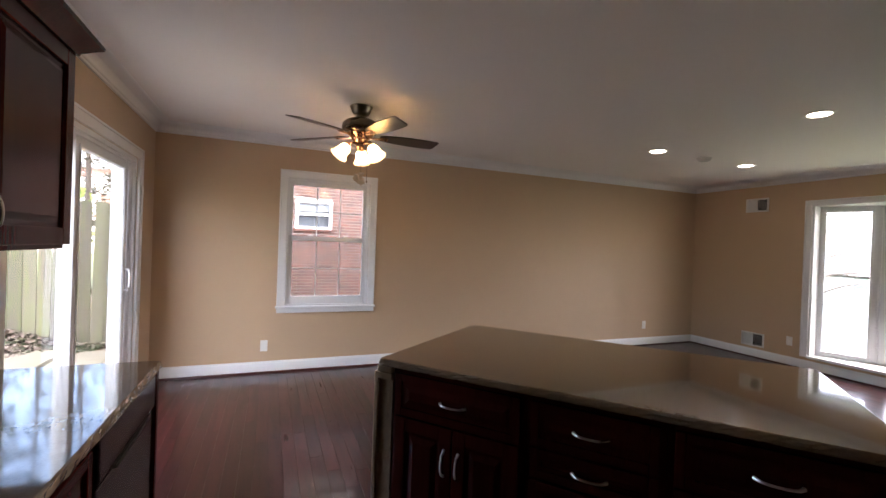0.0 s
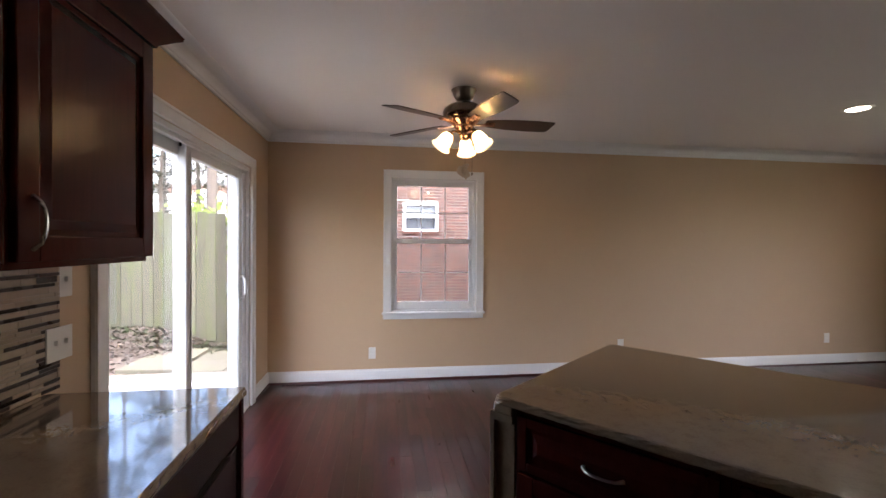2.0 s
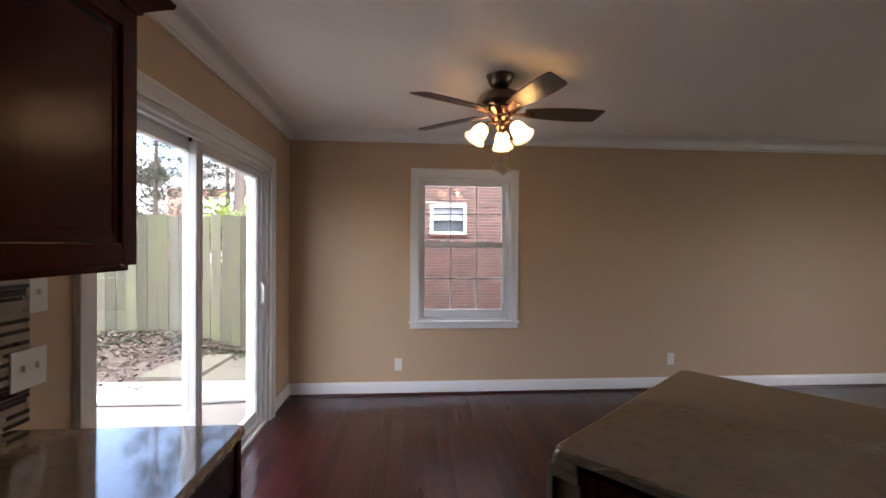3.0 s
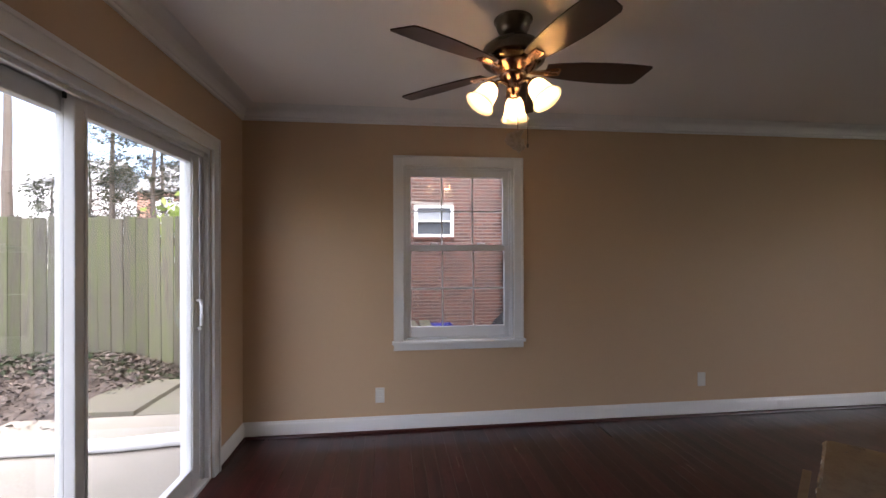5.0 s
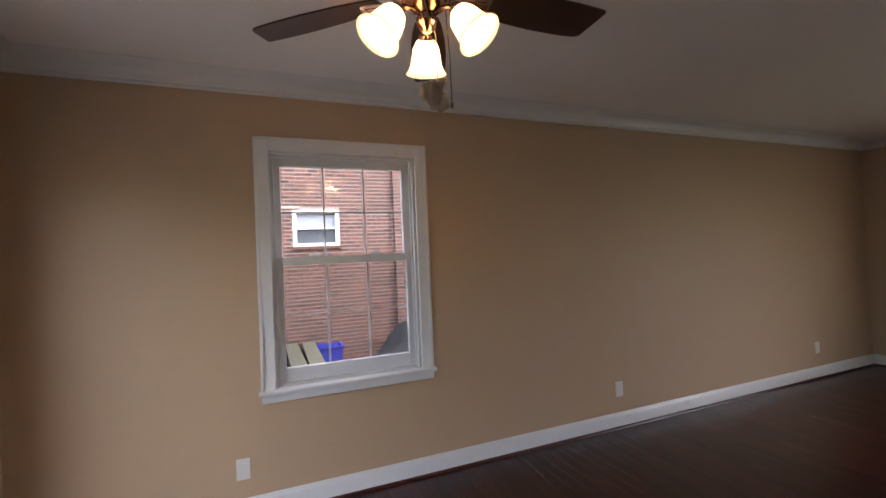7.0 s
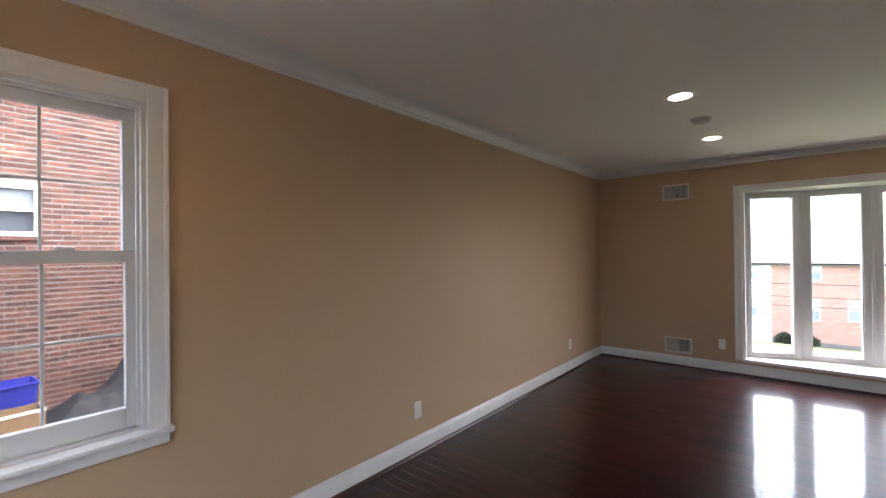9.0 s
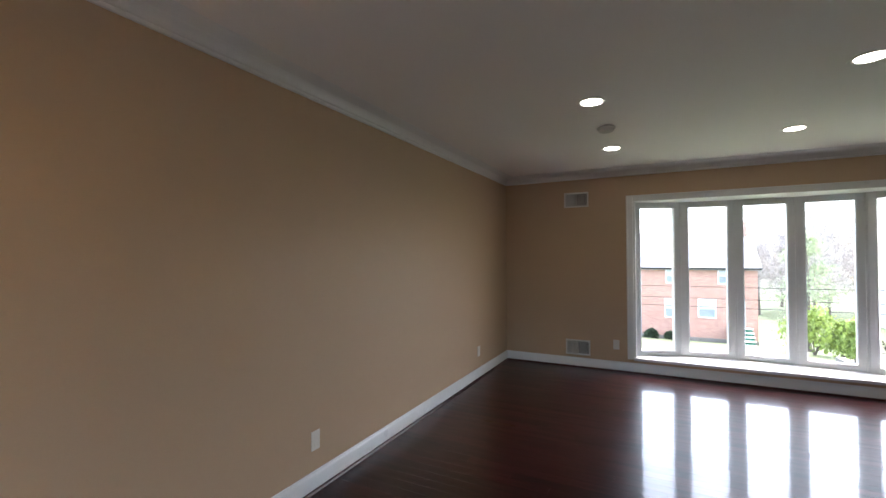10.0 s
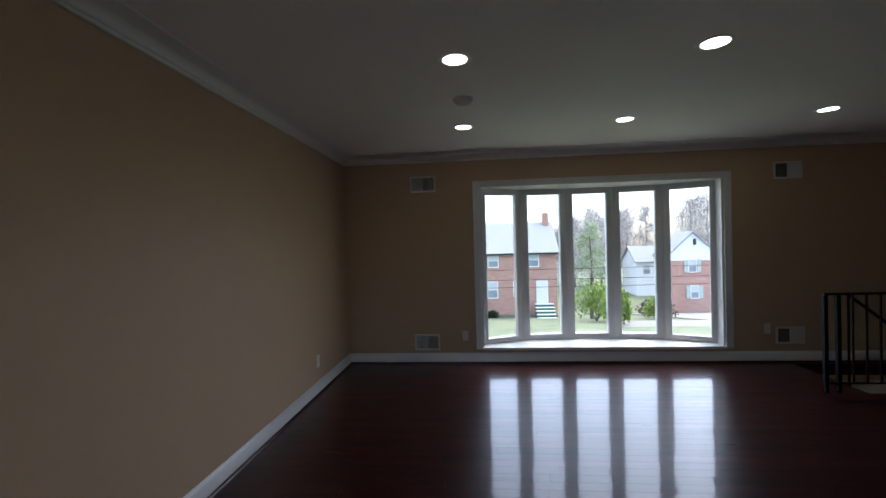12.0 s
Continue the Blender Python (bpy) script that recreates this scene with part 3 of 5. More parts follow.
def worktop(name, m, w, d, label):
    """A slab with a rough, chipped edge and a smooth top."""
    rng = random.Random(len(label))
    r, ring = 0.018, []
    for cx, cy, a0 in ((w - r, r, -90), (w - r, d - r, 0), (r, d - r, 90), (r, r, 180)):
        for k in range(4):
            a = radians(a0 + 30 * k)
            ring.append(Vector((cx + r * math.cos(a), cy + r * math.sin(a))))
    fine = []
    for p, q in zip(ring, ring[1:] + ring[:1]):
        n = max(1, int((q - p).length / 0.022))
        fine += [p.lerp(q, k / n) for k in range(n)]
    mid = Vector((w / 2, d / 2))
    bm = bmesh.new()
    rows = []
    for z, inset, rough in ((-0.032, 0.005, 0.001), (-0.027, 0.0, 0.002), (-0.018, 0.0, 0.0035), (-0.009, 0.0, 0.0035), (-0.003, 0.002, 0.0018), (0.0, 0.007, 0.001)):
        row = []
        for p in fine:
            far = Vector((max(-1, min(1, (p.x - mid.x) / (w / 2) * 40)), max(-1, min(1, (p.y - mid.y) / (d / 2) * 40))))
            q = p - far * (inset + rng.uniform(-rough, rough))
            row.append(bm.verts.new((q.x, q.y, TOP + z)))
        rows.append(row)
    n = len(fine)
    for a, b in zip(rows, rows[1:]):
        for i in range(n):
            bm.faces.new((a[i], a[(i + 1) % n], b[(i + 1) % n], b[i]))
    bm.faces.new(rows[0][::-1])
    bm.faces.new(rows[-1])
    ob = solid(name, bm, GRANITE, label, "worktop")
    ob.matrix_basis = m
    return ob


worktop("island_worktop", ISLE, 1.767, 1.034, "polished beige-brown granite worktop on the kitchen island")
bays = [(0.058, 0.674), (0.674, 1.153), (1.153, 1.735)]
w = bays[0][1] - bays[0][0]
base_unit(ISLE @ pose(bays[0][0], 0.028, 0), w, 0.60,
          [("drawer", 0.02, w - 0.02, 0.645, 0.825), ("left", 0.02, w / 2 - 0.003, 0.12, 0.635), ("right", w / 2 + 0.003, w - 0.02, 0.12, 0.635)],
          "dark cherry base cabinet with one drawer over two doors")
w = bays[1][1] - bays[1][0]
base_unit(ISLE @ pose(bays[1][0], 0.028, 0), w, 0.60,
          [("drawer", 0.02, w - 0.02, 0.660, 0.825), ("drawer", 0.02, w - 0.02, 0.540, 0.650), ("drawer", 0.02, w - 0.02, 0.325, 0.530),
           ("drawer", 0.02, w - 0.02, 0.12, 0.315)], "dark cherry base cabinet with a stack of drawers")
w = bays[2][1] - bays[2][0]
base_unit(ISLE @ pose(bays[2][0], 0.028, 0), w, 0.60,
          [("drawer", 0.02, w - 0.02, 0.645, 0.825), ("left", 0.02, w / 2 - 0.003, 0.12, 0.635), ("right", w / 2 + 0.003, w - 0.02, 0.12, 0.635)],
          "dark cherry base cabinet with one drawer over two doors")
panel = solid("back_panel", boxes(((0.058, 0.632, 0.0), (1.735, 0.652, 0.853), 0.002)), CHERRY, "dark cherry panel closing the back of the island", "panel")
panel.matrix_basis = ISLE
end = thing("stone_end_panel", ISLE, "beige granite end panel with a raised border beside the island cabinets", "end panel")
part("slab", boxes(((-0.040, 0.03, 0.0), (-0.020, 0.96, 0.815), 0.003)), GRANITE, end)
part("face", boxes(((-0.020, 0.045, 0.0), (0.054, 0.06, 0.785), 0.002)), GRANITE, end)
part("top_strip", boxes(((-0.020, 0.026, 0.787), (0.056, 0.07, 0.815), 0.003)), GRANITE, end)
part("cap", boxes(((-0.020, 0.022, 0.816), (0.056, 0.16, 0.853), 0.008)), GRANITE, end)

# run of units along the west wall
WEST = 0.635
worktop("kitchen_worktop", pose(0.652, -5.6, 0, 0, 0, 90), 2.838, 0.650, "polished beige-brown granite worktop along the wall")
gable = solid("end_panel", boxes(((0.02, -2.805, 0.0), (0.644, -2.775, 0.853), 0.002)), CHERRY, "dark cherry panel at the end of the units", "panel")
dish = thing("dishwasher", pose(WEST, -3.415, 0, 0, 0, 90), "black built-in dishwasher under the granite worktop", "dishwasher")
part("body", boxes(((0.002, 0.03, 0.09), (0.604, 0.57, 0.85))), BLACK, dish)
part("door", boxes(((0.004, 0.0, 0.10), (0.602, 0.028, 0.70), 0.006)), BLACK, dish)
part("control_panel", boxes(((0.004, -0.006, 0.715), (0.602, 0.028, 0.845), 0.006)), BLACK, dish)
part("grip", boxes(((0.12, -0.014, 0.702), (0.49, 0.024, 0.714), 0.003)), DARK, dish)
part("kick_plate", boxes(((0.004, 0.06, 0.0), (0.602, 0.075, 0.088))), BLACK, dish)
for ya, w in ((-4.03, 0.61), (-4.64, 0.608), (-5.25, 0.608)):
    base_unit(pose(WEST, ya, 0, 0, 0, 90), w, 0.575,
              [("drawer", 0.02, w - 0.02, 0.645, 0.825), ("left", 0.02, w / 2 - 0.003, 0.12, 0.635), ("right", w / 2 + 0.003, w - 0.02, 0.12, 0.635)],
              "dark cherry base cabinet under the wall worktop")

for k, (ya, yb) in enumerate(((-3.305, -2.735), (-4.065, -3.307), (-4.825, -4.067))):
    w = yb - ya
    u = thing("wall_cabinet", pose(0.325, ya, 0, 0, 0, 90), "dark cherry wall cabinet with a raised-panel door and crown", "cabinet", "cherry wall cabinets")
    part("body", boxes(((0.0, 0.0205, 1.335), (w, 0.323, 2.10), 0.002)), CHERRY, u)
    if k == 0:
        d = panel_front("door", u, 0.012, w + 0.004, 1.352, 2.088, -0.001, 0.064)
        pull(d, 0.052, 1.445, -0.001, 0.125, True)
    else:
        for a, b, hx in ((0.02, w / 2 - 0.002, w / 2 - 0.035), (w / 2 + 0.002, w - 0.02, w / 2 + 0.035)):
            d = panel_front("door", u, a, b, 1.352, 2.088, -0.001, 0.064)
            pull(d, hx, 1.445, -0.001, 0.125, True)
    bm = bmesh.new()
    prof = [(-0.002, 2.088), (0.010, 2.088), (0.014, 2.100), (0.030, 2.112), (0.052, 2.130), (0.070, 2.142), (0.074, 2.156), (-0.002, 2.156)]
    path = [(0.0, 0.0)] + ([(w, 0.0), (w, 0.322)] if k == 0 else [(w, 0.0)])
    path = path[::-1]
    sweep(bm, path, prof)
    part("crown", bm, CHERRY, u, "", True)

# backsplash of thin strips
splash = thing("backsplash", pose(0, 0, 0), "mosaic backsplash of thin beige and dark brown strips", "backsplash", kind="structure")
part("grout_bed", boxes(((0.0005, -3.40, TOP), (0.006, -2.706, 1.334))), GROUT, splash)
rng = random.Random(4)
strip_mesh = {}


def strip(length, height, mat):
    key = (length, height, mat.name)
    if key not in strip_mesh:
        strip_mesh[key] = mesh_of("tile", boxes(((0.0055, 0, 0), (0.0105, length - 0.002, height - 0.002))), mat)
    return strip_mesh[key]


z, count, thin = TOP + 0.002, 0, False
while z < 1.322:
    thin = not thin
    h = 0.013 if thin else rng.choice((0.013, 0.017, 0.022))
    h = min(h, 1.334 - z)
    y = -3.40 + 0.002
    while y < -2.71 and count < 298:
        ln = rng.choice((0.06, 0.09, 0.12, 0.17))
        if y + ln > -2.706:
            ln = round(-2.706 - y, 3)
        if ln > 0.01:
            dark = rng.random() < (0.80 if thin else 0.14)
            piece("tile", strip(ln, round(h, 3), TILE_DARK if dark else TILE_LIGHT), splash, pose(0, y, z))
            count += 1
        y += ln
    z += h


# ---- wall plates, registers, ceiling fittings ----
def outlet(m, gang=1, toggles=False, label="white duplex wall outlet"):
    o = thing("wall_switch" if toggles else "wall_outlet", m, label, "switch" if toggles else "outlet", "" if toggles else "wall outlets")
    w = 0.035 + 0.0235 * (gang - 1)
    part("plate", boxes(((-w, -0.006, -0.058), (w, -0.0004, 0.058), 0.002)), PLASTIC, o)
    for g in range(gang):
        x = (g - (gang - 1) / 2) * 0.047
        if toggles:
            part("toggle", boxes(((x - 0.005, -0.018, -0.004), (x + 0.005, -0.0055, 0.014), 0.002)), PLASTIC, o)
        else:
            for z in (-0.021, 0.021):
                part("socket", boxes(((x - 0.016, -0.0085, z - 0.014), (x + 0.016, -0.0055, z + 0.014), 0.003)), PLASTIC, o)
    return o


outlet(pose(1.019, 0, 0.285))
outlet(pose(3.732, 0, 0.305))
outlet(pose(6.365, 0, 0.315))
outlet(pose(L, -1.407, 0.325, 0, 0, -90))
outlet(pose(L, -4.785, 0.375, 0, 0, -90))
outlet(pose(0, -2.675, 1.262, 0, 0, 90), 1, True, "white single light switch beside the door")
outlet(pose(0.0105, -2.715, 1.045, 0, 0, 90), 2, True, "white double light switch by the backsplash")


def register(y, z, low, label):
    """A wall register with two banks of louvres; local x runs along the wall, the face looks to -y."""
    r = thing("wall_vent", pose(L, y, z, 0, 0, -90), label, "vent", "wall registers")
    w, h = 0.150, 0.095
    part("backing", boxes(((-w + 0.018, -0.004, -h + 0.018), (w - 0.018, -0.001, h - 0.018))), DARK, r)
    part("frame", boxes(((-w, -0.014, -h), (-w + 0.02, -0.0005, h), 0.003), ((w - 0.02, -0.014, -h), (w, -0.0005, h), 0.003),
                        ((-w + 0.02, -0.014, -h), (w - 0.02, -0.0005, -h + 0.02), 0.003), ((-w + 0.02, -0.014, h - 0.02), (w - 0.02, -0.0005, h), 0.003),
                        ((-0.005, -0.012, -h + 0.02), (0.005, -0.004, h - 0.02))), PLASTIC, r)
    for side in (-1, 1):
        for k in range(9):
            x = side * (0.014 + k * 0.0135)
            bm = bmesh.new()
            box(bm, (-0.0065, -0.0006, -h + 0.021), (0.0065, 0.0006, h - 0.021), 0, pose(x, -0.0085, 0, 0, 0, -54 * side))
            part("slat", bm, PLASTIC, r)
    return r


register(-0.946, 2.138, False, "white supply register high on the tan wall")
register(-5.025, 2.138, False, "white supply register high on the tan wall")
register(-0.952, 0.252, True, "white return register just above the baseboard")
register(-5.022, 0.30, True, "white return register just above the baseboard")


def downlight(x, y):
    d = thing("recessed_light", pose(x, y, H), "lit round recessed ceiling light with white trim", "ceiling light", "recessed ceiling lights")
    bm = bmesh.new()
    lathe(bm, [(0.074, -0.003), (0.078, -0.006), (0.094, -0.005), (0.098, -0.0005), (0.074, -0.0005)], 32)
    part("trim_ring", bm, PLASTIC, d, "", True)
    bm = bmesh.new()
    lathe(bm, [(0.0, -0.0045), (0.05, -0.0042), (0.070, -0.003), (0.070, -0.001), (0.0, -0.001)], 32)
    part("lens", bm, LENS, d, "glowing white lens", True)


for x, y in ((4.825, -1.490), (6.265, -1.483), (4.825, -2.920), (6.280, -2.920), (6.290, -4.615)):
    downlight(x, y)

det = thing("smoke_detector", pose(5.510, -1.510, H), "round grey-white smoke detector on the ceiling", "smoke detector")
bm = bmesh.new()
lathe(bm, [(0.07, -0.012), (0.075, -0.008), (0.075, -0.0005)], 28)
part("base", bm, GREY, det, "", True)
bm = bmesh.new()
lathe(bm, [(0.0, -0.040), (0.035, -0.039), (0.055, -0.033), (0.062, -0.022), (0.062, -0.0125)], 28)
part("cover", bm, GREY, det, "", True)

# ---- ceiling fan ----
FAN = (1.690, -1.400)
HUNG = 2.485
fan = thing("ceiling_fan", pose(*FAN, HUNG), "five-blade ceiling fan with dark blades and three lit glass shades", "ceiling fan")
bm = bmesh.new()
lathe(bm, [(0.022, -0.074), (0.044, -0.070), (0.062, -0.058), (0.074, -0.038), (0.082, -0.014), (0.085, -0.004), (0.089, -0.002), (0.091, 0.001), (0.091, H - HUNG - 0.0005)])
part("canopy", bm, BRONZE, fan, "dark pewter canopy", True)
bm = bmesh.new()
lathe(bm, [(0.013, -0.14), (0.013, -0.072)], 14)
part("downrod", bm, BRONZE, fan, "", True)
bm = bmesh.new()
lathe(bm, [(0.100, -0.212), (0.128, -0.206), (0.145, -0.192), (0.149, -0.172), (0.149, -0.150), (0.140, -0.130), (0.116, -0.110), (0.080, -0.098), (0.045, -0.092), (0.030, -0.080), (0.014, -0.074)], 36)
motor = part("motor_housing", bm, BRONZE, fan, "dark pewter motor housing", True)
bm = bmesh.new()
lathe(bm, [(0.070, -0.250), (0.084, -0.236), (0.102, -0.222), (0.108, -0.213)], 36)
for k in range(30):
    a = 2 * math.pi * k / 30
    box(bm, (0.078, -0.004, -0.006), (0.106, 0.004, 0.002), 0, pose(0, 0, -0.229, 0, 0, math.degrees(a)) @ pose(0, 0, 0, 0, -32, 0))
part("vent_ring", bm, COPPER, motor, "fluted warm brass ring", True)
bm = bmesh.new()
lathe(bm, [(0.0, -0.352), (0.014, -0.350), (0.020, -0.338), (0.030, -0.330), (0.034, -0.310), (0.030, -0.296), (0.042, -0.286), (0.058, -0.272), (0.066, -0.258), (0.066, -0.2505)], 32)
part("light_hub", bm, COPPER, fan, "warm brass light hub", True)

bladeline = [(0.155, 0.042), (0.20, 0.053), (0.30, 0.067), (0.42, 0.075), (0.52, 0.075), (0.575, 0.072), (0.60, 0.069)]
for k in range(5):
    a = -3 + 72 * k
    m = pose(0, 0, -0.222, 0, 0, a) @ pose(0, 0, 0, 0, 1.5, 0) @ pose(0, 0, 0, -12, 0, 0)
    bm = bmesh.new()
    upper = [(x, wy) for x, wy in bladeline] + [(0.612, 0.063), (0.618, 0.056), (0.645, -0.058), (0.640, -0.066), (0.62, -0.069)]
    lower = [(x, -wy) for x, wy in reversed(bladeline[:-1])]
    ring = upper + lower
    va = [bm.verts.new((x, y, 0.003)) for x, y in ring]
    vb = [bm.verts.new((x, y, -0.003)) for x, y in ring]
    for i in range(len(ring)):
        j = (i + 1) % len(ring)
        bm.faces.new((va[i], va[j], vb[j], vb[i]))
    bm.faces.new(va)
    bm.faces.new(vb[::-1])
    bmesh.ops.transform(bm, matrix=m, verts=bm.verts)
    bl = part("blade", bm, BLADE, fan, "dark walnut fan blade")
    bm = bmesh.new()
    plate = [(0.080, 0.012, -0.018), (0.125, 0.015, -0.020), (0.160, 0.022, -0.015), (0.205, 0.027, -0.0115), (0.222, 0.022, -0.0105)]
    top = [[bm.verts.new((x, s * wy, z + 0.0075)) for s in (-1, 1)] for x, wy, z in plate]
    under = [[bm.verts.new((x, s * wy, z)) for s in (-0.82, 0.82)] for x, wy, z in plate]
    for i in range(4):
        bm.faces.new((top[i][0], top[i + 1][0], top[i + 1][1], top[i][1]))
        bm.faces.new((under[i][1], under[i + 1][1], under[i + 1][0], under[i][0]))
        for s in (0, 1):
            bm.faces.new((top[i][s], under[i][s], under[i + 1][s], top[i + 1][s]))
    for i in (0, 4):
        bm.faces.new((top[i][0], top[i][1], under[i][1], under[i][0]))
    for s in (-0.010, 0.0, 0.010):
        box(bm, (0.150, s - 0.003, -0.0175), (0.212, s + 0.003, -0.0115), 0.002, pose(0, 0, 0, 0, 0, 0))
    bmesh.ops.transform(bm, matrix=m, verts=bm.verts)
    part("blade_bracket", bm, COPPER, bl, "warm brass blade bracket")
for k in range(3):
    a = 72 + 120 * k
    arm = bmesh.new()
    tube(arm, [(0.030, 0, -0.300), (0.056, 0, -0.290), (0.080, 0, -0.292), (0.094, 0, -0.304)], 0.009, 10)
    lathe(arm, [(0.022, -0.034), (0.026, -0.020), (0.024, -0.004), (0.012, 0.004)], 20, pose(0.098, 0, -0.304, 0, -36, 0))
    bmesh.ops.transform(arm, matrix=pose(0, 0, 0, 0, 0, a), verts=arm.verts)
    holder = part("lamp_arm", arm, COPPER, fan, "curved brass lamp arm", True)
    bm = bmesh.new()
    lathe(bm, [(0.025, -0.016), (0.034, -0.024), (0.044, -0.045), (0.049, -0.072), (0.053, -0.098), (0.064, -0.119), (0.072, -0.128), (0.070, -0.130),
               (0.061, -0.121), (0.049, -0.100), (0.045, -0.074), (0.040, -0.047), (0.030, -0.027), (0.021, -0.019)], 28)
    bmesh.ops.transform(bm, matrix=pose(0, 0, 0, 0, 0, a) @ pose(0.098, 0, -0.304, 0, -36, 0), verts=bm.verts)
    part("glass_shade", bm, SHADE, holder, "lit frosted bell glass shade", True)
    at = pose(*FAN, HUNG) @ pose(0, 0, 0, 0, 0, a) @ pose(0.098, 0, -0.304, 0, -36, 0) @ Vector((0, 0, -0.075))
    lamp = new("fan_bulb_light", bpy.data.lights.new("fan_bulb_light", "POINT"))
    lamp.data.energy, lamp.data.shadow_soft_size, lamp.data.color = BULB, 0.024, (1.0, 0.66, 0.36)
    lamp.location = at
bm = bmesh.new()
tube(bm, [(0.046, -0.045, -0.285), (0.050, -0.055, -0.45), (0.050, -0.056, -0.585)], 0.0016, 6)
lathe(bm, [(0.0, -0.022), (0.005, -0.018), (0.006, -0.006), (0.002, 0.0)], 12, pose(0.050, -0.056, -0.585))
part("pull_chain", bm, BRONZE, fan, "thin pull chain with a small dark fob", True)
bm = bmesh.new()
tube(bm, [(-0.030, -0.060, -0.285), (-0.004, -0.075, -0.40), (-0.003, -0.078, -0.53)], 0.0016, 6)
part("pull_chain", bm, BRONZE, fan, "thin pull chain holding a bag", True)
bm = bmesh.new()
for lump, (ox, oz, sx, sz, tilt) in enumerate(((0.0, 0.0, 0.032, 0.034, 20), (0.020, -0.022, 0.026, 0.030, -25), (0.022, 0.030, 0.024, 0.012, -35))):
    made = bmesh.ops.create_icosphere(bm, subdivisions=4, radius=1)["verts"]
    for v in made:
        p = v.co + Vector((lump * 7, 0, 0))
        r = 1 + 0.5 * noise.noise(p * 1.9) + 0.35 * abs(noise.noise(p * 4.7)) - 0.2 * abs(noise.noise(p * 9))
        v.co = Vector((v.co.x * sx * r, v.co.y * 0.022 * r, v.co.z * sz * r))
    bmesh.ops.transform(bm, matrix=pose(FAN[0] - 0.020 + ox, FAN[1] - 0.078, HUNG - 0.575 + oz, 0, tilt, 0), verts=made)
solid("plastic_bag", bm, BAG, "crumpled small plastic bag tied to the fan's pull chain", "bag", smooth=True)

# ---- stairs and iron rail ----
st = thing("stairs", pose(0, 0, 0), "stairs going down beside the far wall", "stairs", kind="structure")
for k in range(5):
    y = STAIR[2] - (0.90 + 0.25 * (k - 1) if k else 0)
    part("tread", boxes(((STAIR[0], y - (0.27 if k else 0.92), -0.18 * (k + 1) - 0.03), (STAIR[1], y, -0.18 * (k + 1)), 0.005)), OAK, st)
    part("riser", boxes(((STAIR[0], y - 0.018, -0.18 * (k + 1)), (STAIR[1], y, -0.18 * k - 0.031))), TRIM, st)
setting("wall_stair", boxes(((STAIR[0] - 0.1, BACK, -1.8), (STAIR[0], STAIR[2], -0.121)), ((STAIR[1], BACK, -1.8), (STAIR[1] + 0.1, STAIR[2], -0.121)),
                            ((STAIR[0], BACK, -1.8), (STAIR[1], STAIR[2], -1.6))), WALL, "tan wall of the stairwell", "wall")
rail = thing("stair_railing", pose(6.42, -4.66, 0), "black wrought-iron railing along the stair opening", "railing")
bm = boxes(((-0.018, -2.2, 0.872), (0.018, 0.014, 0.892), 0.004))
part("top_rail", bm, IRON, rail)
part("bottom_rail", boxes(((-0.01, -2.2, 0.075), (0.01, 0.0, 0.09))), IRON, rail)
for k, y in enumerate((0.0, -0.108)):
    part("post", boxes(((-0.016, y - 0.016, 0.0), (0.016, y + 0.016, 0.8715), 0.002)), IRON, rail)
for k in range(18):
    y = -0.230 - 0.115 * k
    part("baluster", boxes(((-0.007, y - 0.007, 0.0905), (0.007, y + 0.007, 0.8715), 0.001)), IRON, rail)
hand = thing("handrail", pose(0, 0, 0), "black iron handrail sloping down the stairs", "handrail")
bm = bmesh.new()
tube(bm, [(7.0, -5.30, 0.81), (7.0, -6.9, -0.50)], 0.017)
part("bar", bm, IRON, hand)
for y in (-5.32, -6.2):
    z = 0.81 - (-5.30 - y) * 0.819
    part("upright", boxes(((6.992, y - 0.008, -0.18 if y > -5.4 else -0.54), (7.008, y + 0.008, z - 0.012))), IRON, hand)


# ---- outdoors: ground ----
def smooth(a, b, x):
    t = min(1, max(0, (x - a) / (b - a)))
    return t * t * (3 - 2 * t)


def ground_z(x, y):
    if -0.1 < x < L + 0.1 and BACK - 0.1 < y < 0.1:
        return -2.2
    back = -0.15 + 0.30 * smooth(1.0, 2.6, y) * smooth(-1.1, -2.4, x) - (0.12 + 0.5 * smooth(1.0, 7.5, y)) * smooth(0.2, 1.0, x)
    front = -0.9 - 0.142 * max(0, min(x - 8.5, 43))
    k = smooth(L + 0.1, L + 2.0, x)
    return back * (1 - k) + front * k + 0.02 * noise.noise(Vector((x * 0.7, y * 0.7, 0)))


def axis(lo, hi, marks, near, far):
    out, v = set(marks), lo
    while v < hi:
        out.add(round(v, 3))
        v += near if -6 < v < 12 else far
    out.add(hi)
    return sorted(out)


xs = axis(-140, 170, (-0.12, -0.08, L + 0.08, L + 0.12), 0.5, 4.0)
ys = axis(-150, 150, (BACK - 0.12, BACK - 0.08, 0.08, 0.12), 0.5, 4.0)
verts = [(x, y, ground_z(x, y)) for x in xs for y in ys]
nx, ny = len(xs), len(ys)
faces = [(i * ny + j, (i + 1) * ny + j, (i + 1) * ny + j + 1, i * ny + j + 1) for i in range(nx - 1) for j in range(ny - 1)]
me = bpy.data.meshes.new("ground")
me.from_pydata(verts, [], faces)
me.materials.append(GRASS)
me.materials.append(SOIL)
for p in me.polygons:
    cx, cy = p.center.x, p.center.y
    if cx < L + 0.2 and -9 < cy < 6 and cx > -12:
        p.material_index = 1
tagged(new("ground", me), "lawn and bare leafy soil round the house", "ground", kind="structure")

